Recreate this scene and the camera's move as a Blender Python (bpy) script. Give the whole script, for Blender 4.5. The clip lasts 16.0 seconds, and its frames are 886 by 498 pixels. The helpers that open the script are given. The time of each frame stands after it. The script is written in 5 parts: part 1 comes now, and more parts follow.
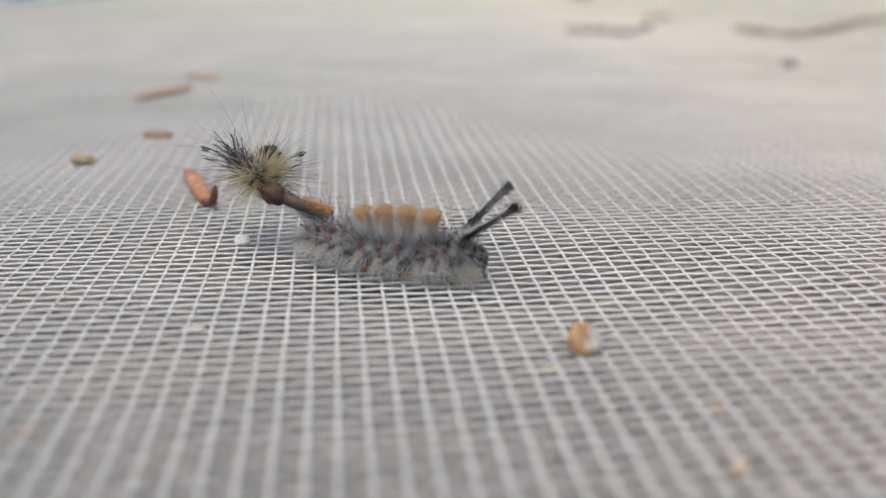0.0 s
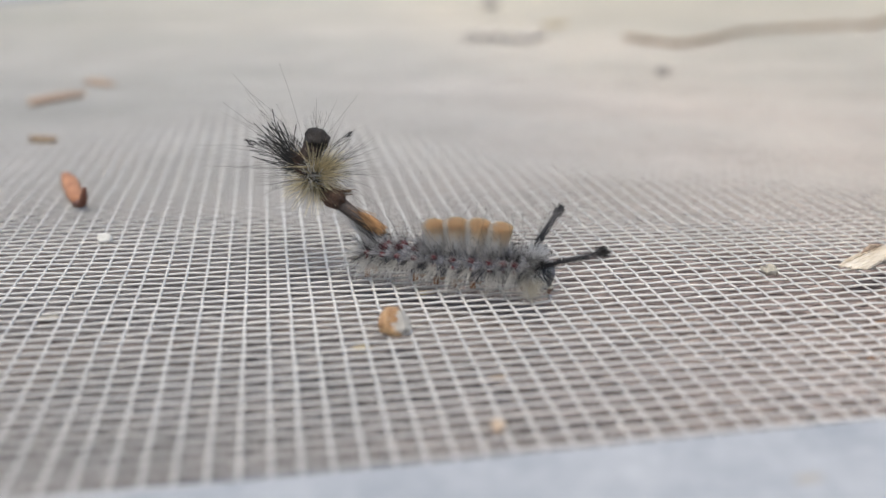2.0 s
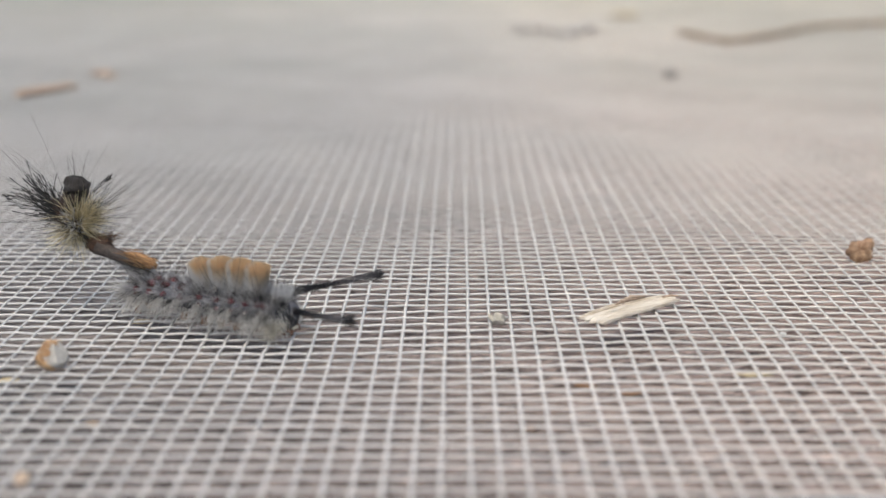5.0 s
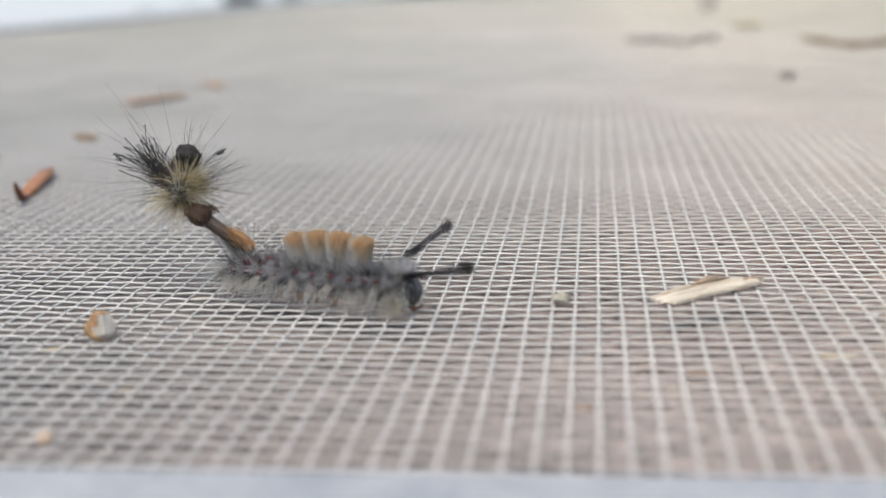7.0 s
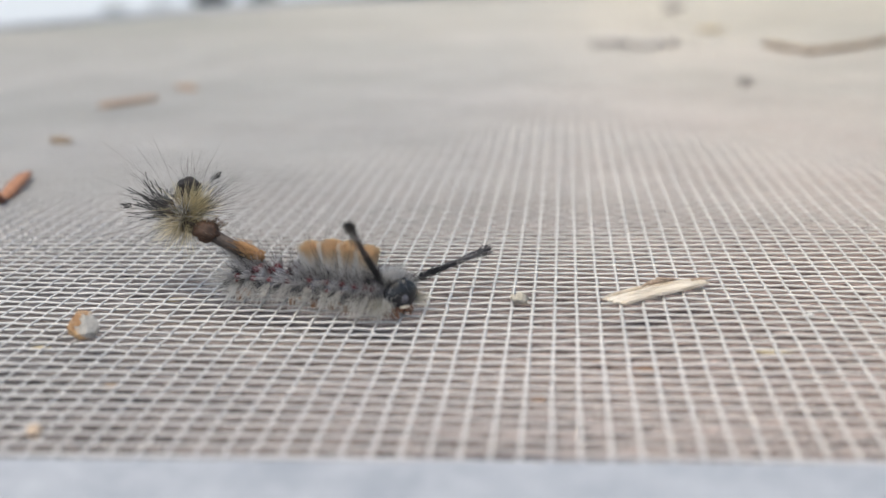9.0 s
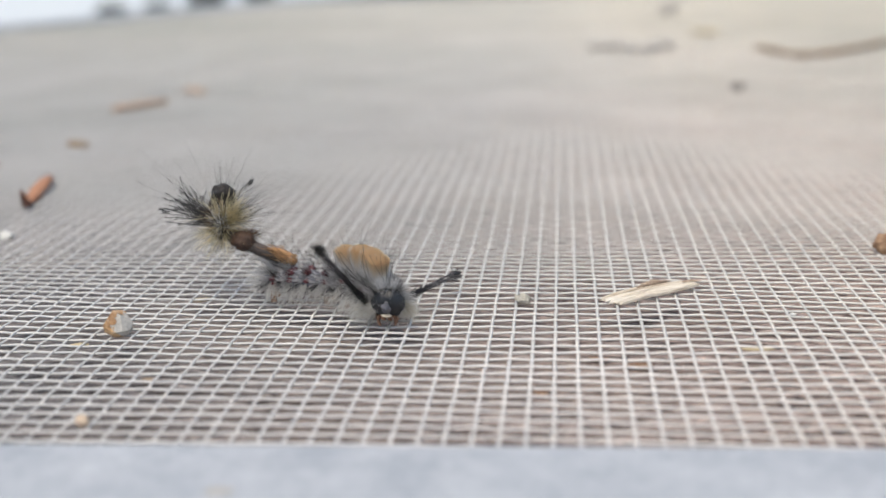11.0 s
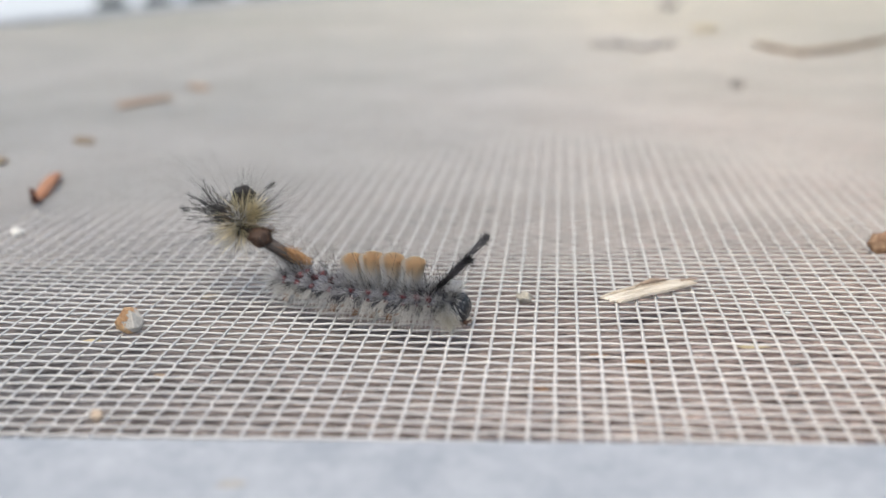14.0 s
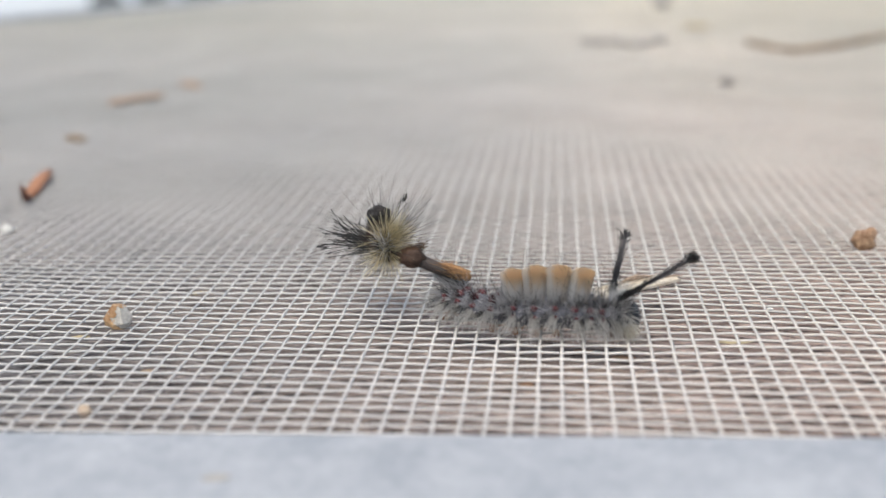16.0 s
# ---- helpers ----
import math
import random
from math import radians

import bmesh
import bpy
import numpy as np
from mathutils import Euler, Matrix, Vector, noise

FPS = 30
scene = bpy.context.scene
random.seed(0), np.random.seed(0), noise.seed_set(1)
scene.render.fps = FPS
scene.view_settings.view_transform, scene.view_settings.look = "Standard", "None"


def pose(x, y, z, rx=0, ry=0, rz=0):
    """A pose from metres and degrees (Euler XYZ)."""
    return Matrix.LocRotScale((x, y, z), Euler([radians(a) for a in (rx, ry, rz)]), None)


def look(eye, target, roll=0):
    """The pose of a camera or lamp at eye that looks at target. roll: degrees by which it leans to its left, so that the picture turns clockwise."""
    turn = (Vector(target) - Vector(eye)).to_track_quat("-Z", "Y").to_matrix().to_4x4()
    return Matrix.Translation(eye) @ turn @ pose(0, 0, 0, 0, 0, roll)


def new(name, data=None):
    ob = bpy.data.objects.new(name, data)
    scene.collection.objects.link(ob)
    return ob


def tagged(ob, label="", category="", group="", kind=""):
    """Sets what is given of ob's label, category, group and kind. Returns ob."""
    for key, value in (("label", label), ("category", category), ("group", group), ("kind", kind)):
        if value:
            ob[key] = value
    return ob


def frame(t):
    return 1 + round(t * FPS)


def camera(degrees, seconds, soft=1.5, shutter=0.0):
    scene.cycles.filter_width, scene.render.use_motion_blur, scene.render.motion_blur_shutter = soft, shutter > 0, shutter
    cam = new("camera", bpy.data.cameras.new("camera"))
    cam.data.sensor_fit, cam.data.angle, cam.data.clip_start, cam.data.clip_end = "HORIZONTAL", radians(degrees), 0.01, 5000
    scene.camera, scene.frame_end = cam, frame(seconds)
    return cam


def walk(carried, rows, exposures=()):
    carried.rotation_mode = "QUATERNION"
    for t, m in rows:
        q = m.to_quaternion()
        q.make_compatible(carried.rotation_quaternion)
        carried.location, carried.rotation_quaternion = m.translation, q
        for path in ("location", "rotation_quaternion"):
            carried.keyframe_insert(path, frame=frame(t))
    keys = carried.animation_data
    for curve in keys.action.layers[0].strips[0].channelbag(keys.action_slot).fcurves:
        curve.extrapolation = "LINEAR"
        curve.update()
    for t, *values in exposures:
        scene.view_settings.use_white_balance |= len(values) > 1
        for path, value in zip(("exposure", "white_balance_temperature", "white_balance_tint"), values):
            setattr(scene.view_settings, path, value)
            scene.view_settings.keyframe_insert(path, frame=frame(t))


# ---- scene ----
# ------------------------------------------------------------------ camera
MM = 0.001


def mm(x, y, z, rx=0, ry=0, rz=0):
    """A pose from millimetres and degrees."""
    return pose(x * MM, y * MM, z * MM, rx, ry, rz)


cam = camera(44.84, 16.0, soft=1.4)
cam.data.dof.use_dof = True
cam.data.dof.focus_distance = 0.096
cam.data.dof.aperture_fstop = 21.3
walk(cam, [
    (0, mm(-55.28, -68.38, 27.91, 73.24, 0.62, -5.61)),
    (0.3, mm(-54.30, -67.56, 28.75, 73.59, 0.38, -5.71)),
    (0.5, mm(-53.93, -68.44, 29.60, 73.73, 0.50, -5.70)),
    (1, mm(-53.21, -73.39, 30.04, 73.53, 0.41, -6.44)),
    (1.5, mm(-51.22, -76.97, 30.24, 73.40, 0.05, -8.25)),
    (2, mm(-47.93, -78.22, 29.69, 73.42, -0.03, -9.15)),
    (2.5, mm(-42.97, -78.92, 30.12, 72.98, -0.15, -9.16)),
    (3, mm(-40.27, -78.86, 30.70, 72.85, -0.15, -9.22)),
    (3.5, mm(-37.65, -77.79, 31.51, 72.70, -0.24, -8.99)),
    (3.7, mm(-35.69, -76.68, 32.33, 72.40, -0.16, -8.63)),
    (4, mm(-30.97, -76.83, 35.77, 71.92, -0.14, -7.27)),
    (4.2, mm(-21.20, -79.04, 37.16, 71.45, -0.36, -5.94)),
    (6.3, mm(-3.35, -73.63, 27.63, 73.74, 1.93, 8.14)),
    (6.5, mm(-2.89, -73.94, 28.05, 73.77, 1.97, 8.05)),
    (7, mm(-2.22, -74.07, 28.34, 73.88, 1.97, 7.74)),
    (7.5, mm(-1.51, -74.43, 28.40, 73.71, 1.92, 7.41)),
    (8, mm(-1.16, -74.89, 28.77, 73.79, 1.81, 7.18)),
    (8.5, mm(-1.22, -77.39, 29.48, 73.72, 1.64, 6.73)),
    (9, mm(-1.09, -78.74, 30.12, 73.75, 1.51, 6.25)),
    (11.5, mm(-1.89, -86.34, 33.34, 73.44, 1.40, 6.05)),
    (12, mm(-2.23, -87.10, 33.71, 73.34, 1.38, 6.08)),
    (12.5, mm(-2.05, -87.25, 33.42, 73.14, 1.33, 6.05)),
    (13, mm(-2.11, -87.14, 33.58, 73.08, 1.31, 6.06)),
    (13.5, mm(-1.97, -87.07, 33.67, 73.10, 1.31, 6.08)),
    (14, mm(-1.60, -87.06, 33.90, 73.15, 1.25, 6.09)),
    (14.5, mm(-1.34, -87.03, 34.11, 73.18, 1.20, 6.11)),
    (15, mm(-1.05, -86.87, 34.19, 73.17, 1.20, 6.04)),
    (15.5, mm(-0.59, -87.08, 34.22, 73.11, 1.18, 6.01)),
    (16, mm(-0.68, -87.82, 34.11, 72.99, 1.21, 5.84)),
], exposures=[(0.0, 0.26, 6860, 4), (4.0, 0.21, 6880, 5), (7.0, 0.25, 6860, 4), (9.2, 0.27, 6860, 4), (12.0, 0.33, 6830, 4), (16.0, 0.32, 6840, 4)])

# ------------------------------------------------------------------ light
world = bpy.data.worlds.new("overcast_sky")
scene.world = world
world.use_nodes = True
wn = world.node_tree
sky = wn.nodes.new("ShaderNodeTexSky")
sky.sky_type = "NISHITA"
sky.sun_disc = False
sky.sun_elevation = radians(72)
sky.sun_rotation = radians(208)
sky.air_density = 1.0
sky.dust_density = 4.0
sky.ozone_density = 0.6
wn.links.new(sky.outputs[0], wn.nodes["Background"].inputs[0])
wn.nodes["Background"].inputs[1].default_value = 0.15

sun = new("sun", bpy.data.lights.new("sun", "SUN"))
sun.data.energy = 0.9
sun.data.angle = radians(35)
sun.data.color = (1.0, 0.95, 0.88)
sun.matrix_world = look((-0.15, -0.28, 1.0), (0, 0, 0))


# ------------------------------------------------------------------ materials
def material(name):
    m = bpy.data.materials.new(name)
    m.use_nodes = True
    return m, m.node_tree, m.node_tree.nodes["Principled BSDF"]


def ramp(tree, source, stops):
    r = tree.nodes.new("ShaderNodeValToRGB")
    tree.links.new(source, r.inputs[0])
    el = r.color_ramp.elements
    while len(el) < len(stops):
        el.new(0.5)
    for e, (at, colour) in zip(el, stops):
        e.position = at
        e.color = (*colour, 1)
    return r.outputs[0]


def coords(tree, scale=(1, 1, 1)):
    """Object coordinates in millimetres, stretched by scale."""
    c = tree.nodes.new("ShaderNodeTexCoord")
    mp = tree.nodes.new("ShaderNodeMapping")
    mp.inputs["Scale"].default_value = tuple(1000 * s for s in scale)
    tree.links.new(c.outputs["Object"], mp.inputs[0])
    return mp.outputs[0]


def noise_tex(tree, vector, scale, detail=4, rough=0.55):
    n = tree.nodes.new("ShaderNodeTexNoise")
    n.inputs["Scale"].default_value = scale
    n.inputs["Detail"].default_value = detail
    n.inputs["Roughness"].default_value = rough
    tree.links.new(vector, n.inputs["Vector"])
    return n.outputs["Fac"]


def mix(tree, fac, a, b, mode="MIX"):
    m = tree.nodes.new("ShaderNodeMix")
    m.data_type = "RGBA"
    m.blend_type = mode
    for value, slot in ((fac, m.inputs[0]), (a, m.inputs[6]), (b, m.inputs[7])):
        if isinstance(value, (int, float)):
            slot.default_value = value
        elif isinstance(value, tuple):
            slot.default_value = (*value, 1)
        else:
            tree.links.new(value, slot)
    return m.outputs[2]


def bump(tree, bsdf, height, strength=0.4, distance=0.0002):
    b = tree.nodes.new("ShaderNodeBump")
    b.inputs["Strength"].default_value = strength
    b.inputs["Distance"].default_value = distance
    tree.links.new(height, b.inputs["Height"])
    tree.links.new(b.outputs[0], bsdf.inputs["Normal"])


def speckled(name, dark, light, scale=0.8, rough=0.6, strength=0.4, stretch=(1, 1, 1), distance=0.0002):
    """A surface of two mottled tones, with relief of the same grain."""
    m, tree, bsdf = material(name)
    v = coords(tree, stretch)
    big = noise_tex(tree, v, scale * 0.35, 3)
    fine = noise_tex(tree, v, scale * 2.5, 5, 0.65)
    tone = mix(tree, 0.5, big, fine)
    tree.links.new(ramp(tree, tone, [(0.36, dark), (0.64, light)]), bsdf.inputs["Base Color"])
    bsdf.inputs["Roughness"].default_value = rough
    bump(tree, bsdf, fine, strength, distance)
    return m


def hair_material(name, root, tip, spread=0.35, rough=0.45, glow=0.0, turn=(0.25, 0.85)):
    """Hair whose pigment runs from root to tip and varies from hair to hair."""
    m, tree, bsdf = material(name)
    along = tree.nodes.new("ShaderNodeAttribute")
    along.attribute_name = "along"
    geo = tree.nodes.new("ShaderNodeNewGeometry")
    base = ramp(tree, along.outputs["Fac"], [(turn[0], root), (turn[1], tip)])
    low = tuple(1 - spread for _ in range(3))
    tone = ramp(tree, geo.outputs["Random Per Island"], [(0.0, low), (1.0, (1, 1, 1))])
    tree.links.new(mix(tree, 1.0, base, tone, "MULTIPLY"), bsdf.inputs["Base Color"])
    bsdf.inputs["Roughness"].default_value = rough
    if glow > 0:
        through_hair = tree.nodes.new("ShaderNodeBsdfTranslucent")
        tree.links.new(bsdf.inputs["Base Color"].links[0].from_socket, through_hair.inputs["Color"])
        both = tree.nodes.new("ShaderNodeMixShader")
        both.inputs[0].default_value = glow
        tree.links.new(bsdf.outputs[0], both.inputs[1])
        tree.links.new(through_hair.outputs[0], both.inputs[2])
        tree.links.new(both.outputs[0], tree.nodes["Material Output"].inputs["Surface"])
    return m


# coated glass-fibre strands, slightly dusty
FIBRE, tree, bsdf = material("coated_fibre")
v = coords(tree)
dust = noise_tex(tree, v, 0.05, 4)
fine = noise_tex(tree, v, 1.3, 4)
fibre = mix(tree, 0.35, ramp(tree, dust, [(0.35, (0.575, 0.57, 0.562)), (0.65, (0.70, 0.69, 0.682))]),
            ramp(tree, fine, [(0.3, (0.52, 0.51, 0.497)), (0.7, (0.81, 0.80, 0.797))]))
# uneven light put into the strand colour: dim left, brightest right of centre
where = tree.nodes.new("ShaderNodeSeparateXYZ")
tree.links.new(coords(tree, (0.003, 1, 1)), where.inputs[0])
shift = tree.nodes.new("ShaderNodeMath")
shift.operation = "MULTIPLY_ADD"
shift.inputs[1].default_value, shift.inputs[2].default_value = 1.0, 0.6
tree.links.new(where.outputs["X"], shift.inputs[0])
fibre = mix(tree, 1.0, fibre, ramp(tree, shift.outputs[0], [(0.15, (0.83, 0.845, 0.865)), (0.55, (1.02, 1.015, 1.025)), (0.68, (1.14, 1.10, 1.06)), (0.86, (1.0, 0.98, 0.945))]), "MULTIPLY")
# strand colour turns darker and yellower farther out
outward = tree.nodes.new("ShaderNodeMath")
outward.operation = "MULTIPLY_ADD"
outward.inputs[1].default_value, outward.inputs[2].default_value = 0.003, 0.0
tree.links.new(where.outputs["Y"], outward.inputs[0])
fibre = mix(tree, 1.0, fibre, ramp(tree, outward.outputs[0], [(0.25, (1.0, 1.0, 1.0)), (0.9, (0.85, 0.835, 0.785))]), "MULTIPLY")
# faint weather stains, wider than a hand
stain = noise_tex(tree, coords(tree, (0.6, 1, 1)), 0.014, 3)
fibre = mix(tree, 1.0, fibre, ramp(tree, stain, [(0.36, (0.90, 0.915, 0.90)), (0.62, (1.04, 1.03, 1.02))]), "MULTIPLY")
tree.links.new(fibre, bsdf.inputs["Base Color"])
bsdf.inputs["Roughness"].default_value = 0.6
bsdf.inputs["Specular IOR Level"].default_value = 0.12

# weathered board, grain along x, with dark checks and faded patches
BOARD, tree, bsdf = material("weathered_board")
v = coords(tree, (0.22, 1, 1))
grain = noise_tex(tree, v, 1.5, 7, 0.72)
streak = noise_tex(tree, coords(tree, (0.09, 0.8, 1)), 0.75, 5, 0.62)
patch = noise_tex(tree, coords(tree, (0.5, 1, 1)), 0.07, 4)
wood = ramp(tree, grain, [(0.33, (0.028, 0.022, 0.021)), (0.42, (0.16, 0.132, 0.122)), (0.54, (0.34, 0.29, 0.268)), (0.68, (0.56, 0.505, 0.47))])
check = noise_tex(tree, coords(tree, (0.28, 1.1, 1)), 1.5, 4, 0.65)
wood = mix(tree, 0.85, wood, ramp(tree, check, [(0.39, (0.20, 0.19, 0.19)), (0.46, (0.95, 0.95, 0.95)), (0.62, (1.32, 1.32, 1.32))]), "MULTIPLY")
wood = mix(tree, 0.30, wood, ramp(tree, streak, [(0.38, (0.05, 0.038, 0.034)), (0.48, (0.22, 0.175, 0.15)), (0.62, (0.44, 0.37, 0.33))]))
fleck = noise_tex(tree, coords(tree, (0.55, 1.25, 1)), 1.15, 3, 0.6)
wood = mix(tree, 0.9, wood, ramp(tree, fleck, [(0.35, (0.24, 0.22, 0.22)), (0.42, (1.0, 1.0, 1.0)), (0.62, (1.0, 1.0, 1.0)), (0.69, (1.5, 1.45, 1.42))]), "MULTIPLY")
# light across x painted into the wood: cool dim left, warm bright right
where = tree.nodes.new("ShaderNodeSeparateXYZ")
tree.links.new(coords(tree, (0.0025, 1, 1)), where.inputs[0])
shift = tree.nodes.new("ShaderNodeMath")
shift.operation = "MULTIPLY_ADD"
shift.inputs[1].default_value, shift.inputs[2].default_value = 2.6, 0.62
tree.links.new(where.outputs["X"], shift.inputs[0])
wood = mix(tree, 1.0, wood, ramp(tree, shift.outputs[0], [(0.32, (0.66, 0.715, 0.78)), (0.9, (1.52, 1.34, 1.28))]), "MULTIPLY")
wood = mix(tree, ramp(tree, patch, [(0.48, (0, 0, 0)), (0.64, (0.35, 0.35, 0.35))]), wood, (0.34, 0.27, 0.23))
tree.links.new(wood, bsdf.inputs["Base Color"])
bsdf.inputs["Roughness"].default_value = 0.85
bump(tree, bsdf, grain, 0.7, 0.0003)

PAINT = speckled("pale_enamel", (0.33, 0.355, 0.40), (0.50, 0.52, 0.56), 0.5, 0.5, 0.15)
CONCRETE = speckled("pale_concrete", (0.56, 0.61, 0.66), (0.68, 0.72, 0.76), 0.004, 0.9, 0.2)
LEAF_DARK = speckled("dark_foliage", (0.05, 0.06, 0.05), (0.13, 0.14, 0.12), 0.01, 0.8)
SKIN = speckled("blue_grey_skin", (0.030, 0.031, 0.040), (0.21, 0.21, 0.245), 1.6, 0.6, 0.6)
WART = speckled("crimson_wart", (0.050, 0.012, 0.017), (0.18, 0.040, 0.050), 3.0, 0.55)
HEAD_BLACK = speckled("blue_black_capsule", (0.010, 0.011, 0.014), (0.024, 0.026, 0.032), 1.2, 0.36, 0.3)
MOUTH = speckled("cream_mouthparts", (0.42, 0.33, 0.23), (0.76, 0.69, 0.58), 2.2, 0.4)
LEG = speckled("reddish_leg", (0.09, 0.042, 0.025), (0.27, 0.14, 0.085), 2.0, 0.45)
PROLEG = speckled("tan_proleg", (0.24, 0.11, 0.05), (0.48, 0.28, 0.16), 2.0, 0.5)
HUSK = speckled("dark_brown_husk", (0.008, 0.006, 0.005), (0.045, 0.024, 0.017), 1.8, 0.6, 0.6)
KNOB = speckled("rusty_brown_knob", (0.014, 0.008, 0.006), (0.10, 0.050, 0.030), 1.4, 0.55, 0.7)
TAIL_CORE = speckled("matted_orange_hair", (0.26, 0.13, 0.055), (0.56, 0.32, 0.15), 1.5, 0.7, 0.6, (0.3, 1, 1))
STALK = speckled("grey_brown_stalk", (0.026, 0.020, 0.018), (0.115, 0.085, 0.074), 1.6, 0.5, 0.6)
HUSK_BLACK = speckled("dull_black_husk", (0.006, 0.005, 0.005), (0.038, 0.028, 0.024), 2.4, 0.5, 0.9)

HAIR_SIDE = hair_material("pale_side_hair", (0.92, 0.91, 0.90), (0.99, 0.985, 0.97), 0.18, 0.45, 0.78)
HAIR_CREAM = hair_material("cream_down", (0.70, 0.66, 0.56), (0.90, 0.86, 0.76), 0.25, 0.5, 0.4)
HAIR_GREY = hair_material("grey_back_hair", (0.66, 0.66, 0.70), (0.96, 0.96, 0.98), 0.45, 0.45, 0.6)
HAIR_DARK = hair_material("black_hair", (0.014, 0.014, 0.016), (0.04, 0.038, 0.038), 0.5)
HAIR_PENCIL = hair_material("sooty_pencil_hair", (0.018, 0.017, 0.020), (0.14, 0.13, 0.14), 0.6, turn=(0.25, 0.6))
HAIR_FINE = hair_material("fine_dark_hair", (0.05, 0.045, 0.04), (0.10, 0.09, 0.085), 0.5)
HAIR_WHITE = hair_material("white_down", (0.92, 0.92, 0.93), (0.98, 0.98, 0.98), 0.06, 0.5, 0.6)
HAIR_TUFT = hair_material("tawny_brush_hair", (0.99, 0.97, 0.95), (1.0, 0.845, 0.63), 0.06, 0.5, 0.78, (0.30, 1.0))
HAIR_EDGE = hair_material("cream_brush_hair", (0.99, 0.98, 0.97), (1.0, 0.95, 0.88), 0.03, 0.5, 0.78, (0.60, 1.0))
HAIR_TAIL = hair_material("orange_brown_hair", (0.74, 0.45, 0.22), (0.38, 0.22, 0.12), 0.25, 0.5, 0.35)
HAIR_STRAW = hair_material("straw_yellow_spine", (0.78, 0.66, 0.40), (0.97, 0.89, 0.63), 0.35, 0.45, 0.4)
HAIR_BROWN = hair_material("rusty_brown_hair", (0.10, 0.050, 0.028), (0.36, 0.19, 0.09), 0.6, 0.45, 0.2)
HAIR_TIPPED = hair_material("dark_tipped_spine", (0.50, 0.44, 0.32), (0.06, 0.05, 0.045), 0.5)

CHIP_ORANGE = speckled("orange_bark_chip", (0.25, 0.095, 0.05), (0.60, 0.31, 0.18), 0.45, 0.7)
CHIP_PALE = speckled("faded_orange_chip", (0.40, 0.28, 0.20), (0.56, 0.42, 0.32), 0.4, 0.8)
CHIP_TAN = speckled("tan_bark_chip", (0.26, 0.18, 0.12), (0.44, 0.34, 0.24), 0.8, 0.8)
CHIP_RUST = speckled("rusty_bark_bit", (0.22, 0.12, 0.07), (0.44, 0.27, 0.17), 1.0, 0.8)
CHIP_DARK = speckled("dark_red_bark", (0.075, 0.030, 0.022), (0.24, 0.095, 0.058), 1.0, 0.6)
STRAW = speckled("cream_straw", (0.48, 0.38, 0.27), (0.92, 0.85, 0.74), 1.1, 0.7, 0.9, (0.25, 1.8, 1))
STRAW_BROWN = speckled("brown_straw_fibre", (0.30, 0.21, 0.15), (0.56, 0.44, 0.34), 1.5, 0.8)
SEED_TAN = speckled("tan_seed_coat", (0.24, 0.10, 0.035), (0.74, 0.50, 0.28), 0.9, 0.5)
SEED_WHITE = speckled("chalky_seed_white", (0.36, 0.335, 0.305), (0.72, 0.69, 0.645), 1.2, 0.7, 0.8)
BEAD = speckled("russet_seed", (0.22, 0.10, 0.05), (0.68, 0.46, 0.29), 0.8, 0.45, 0.8)
CRUMB = speckled("pale_crumb", (0.40, 0.36, 0.29), (0.74, 0.70, 0.62), 1.3, 0.8, 0.8)
TAN_GRAIN = speckled("pale_tan_grain", (0.52, 0.38, 0.27), (0.78, 0.64, 0.50), 1.2, 0.7)
CRUMB_WHITE = speckled("white_crumb", (0.70, 0.68, 0.64), (0.88, 0.87, 0.84), 1.6, 0.7)
TWIG = speckled("grey_brown_twig", (0.28, 0.21, 0.145), (0.47, 0.37, 0.27), 0.5, 0.85)
TWIG_DARK = speckled("dark_dirt", (0.27, 0.25, 0.23), (0.40, 0.37, 0.35), 0.5, 0.9)
TWIG_GREY = speckled("ash_grey_twig", (0.48, 0.45, 0.42), (0.62, 0.59, 0.56), 0.5, 0.85)
YELLOW = speckled("yellow_husk", (0.44, 0.35, 0.20), (0.62, 0.52, 0.34), 1.0, 0.8)
STAIN = speckled("tan_stain", (0.40, 0.37, 0.34), (0.50, 0.48, 0.46), 0.6, 0.8)


# ------------------------------------------------------------------ mesh helpers (millimetres)
def mesh(name, verts, faces, mat, along=None, smooth=True):
    me = bpy.data.meshes.new(name)
    me.from_pydata((np.asarray(verts, dtype=float) * MM).tolist(), [], faces.tolist() if isinstance(faces, np.ndarray) else faces)
    if along is not None:
        at = me.attributes.new("along", "FLOAT", "POINT")
        at.data.foreach_set("value", np.asarray(along, dtype=np.float32))
    if smooth:
        me.polygons.foreach_set("use_smooth", [True] * len(me.polygons))
    me.materials.append(mat)
    me.update()
    return me


def part(name, me, parent, label="", at=None):
    """Links a mesh as one object under a thing or a part."""
    ob = new(name, me)
    ob.parent = parent
    if at is not None:
        ob.matrix_basis = at
    return tagged(ob, label)


def thing(name, label, category, at=None, me=None, group="", kind=""):
    ob = new(name, me)
    if at is not None:
        ob.matrix_basis = at
    return tagged(ob, label, category, group, kind)


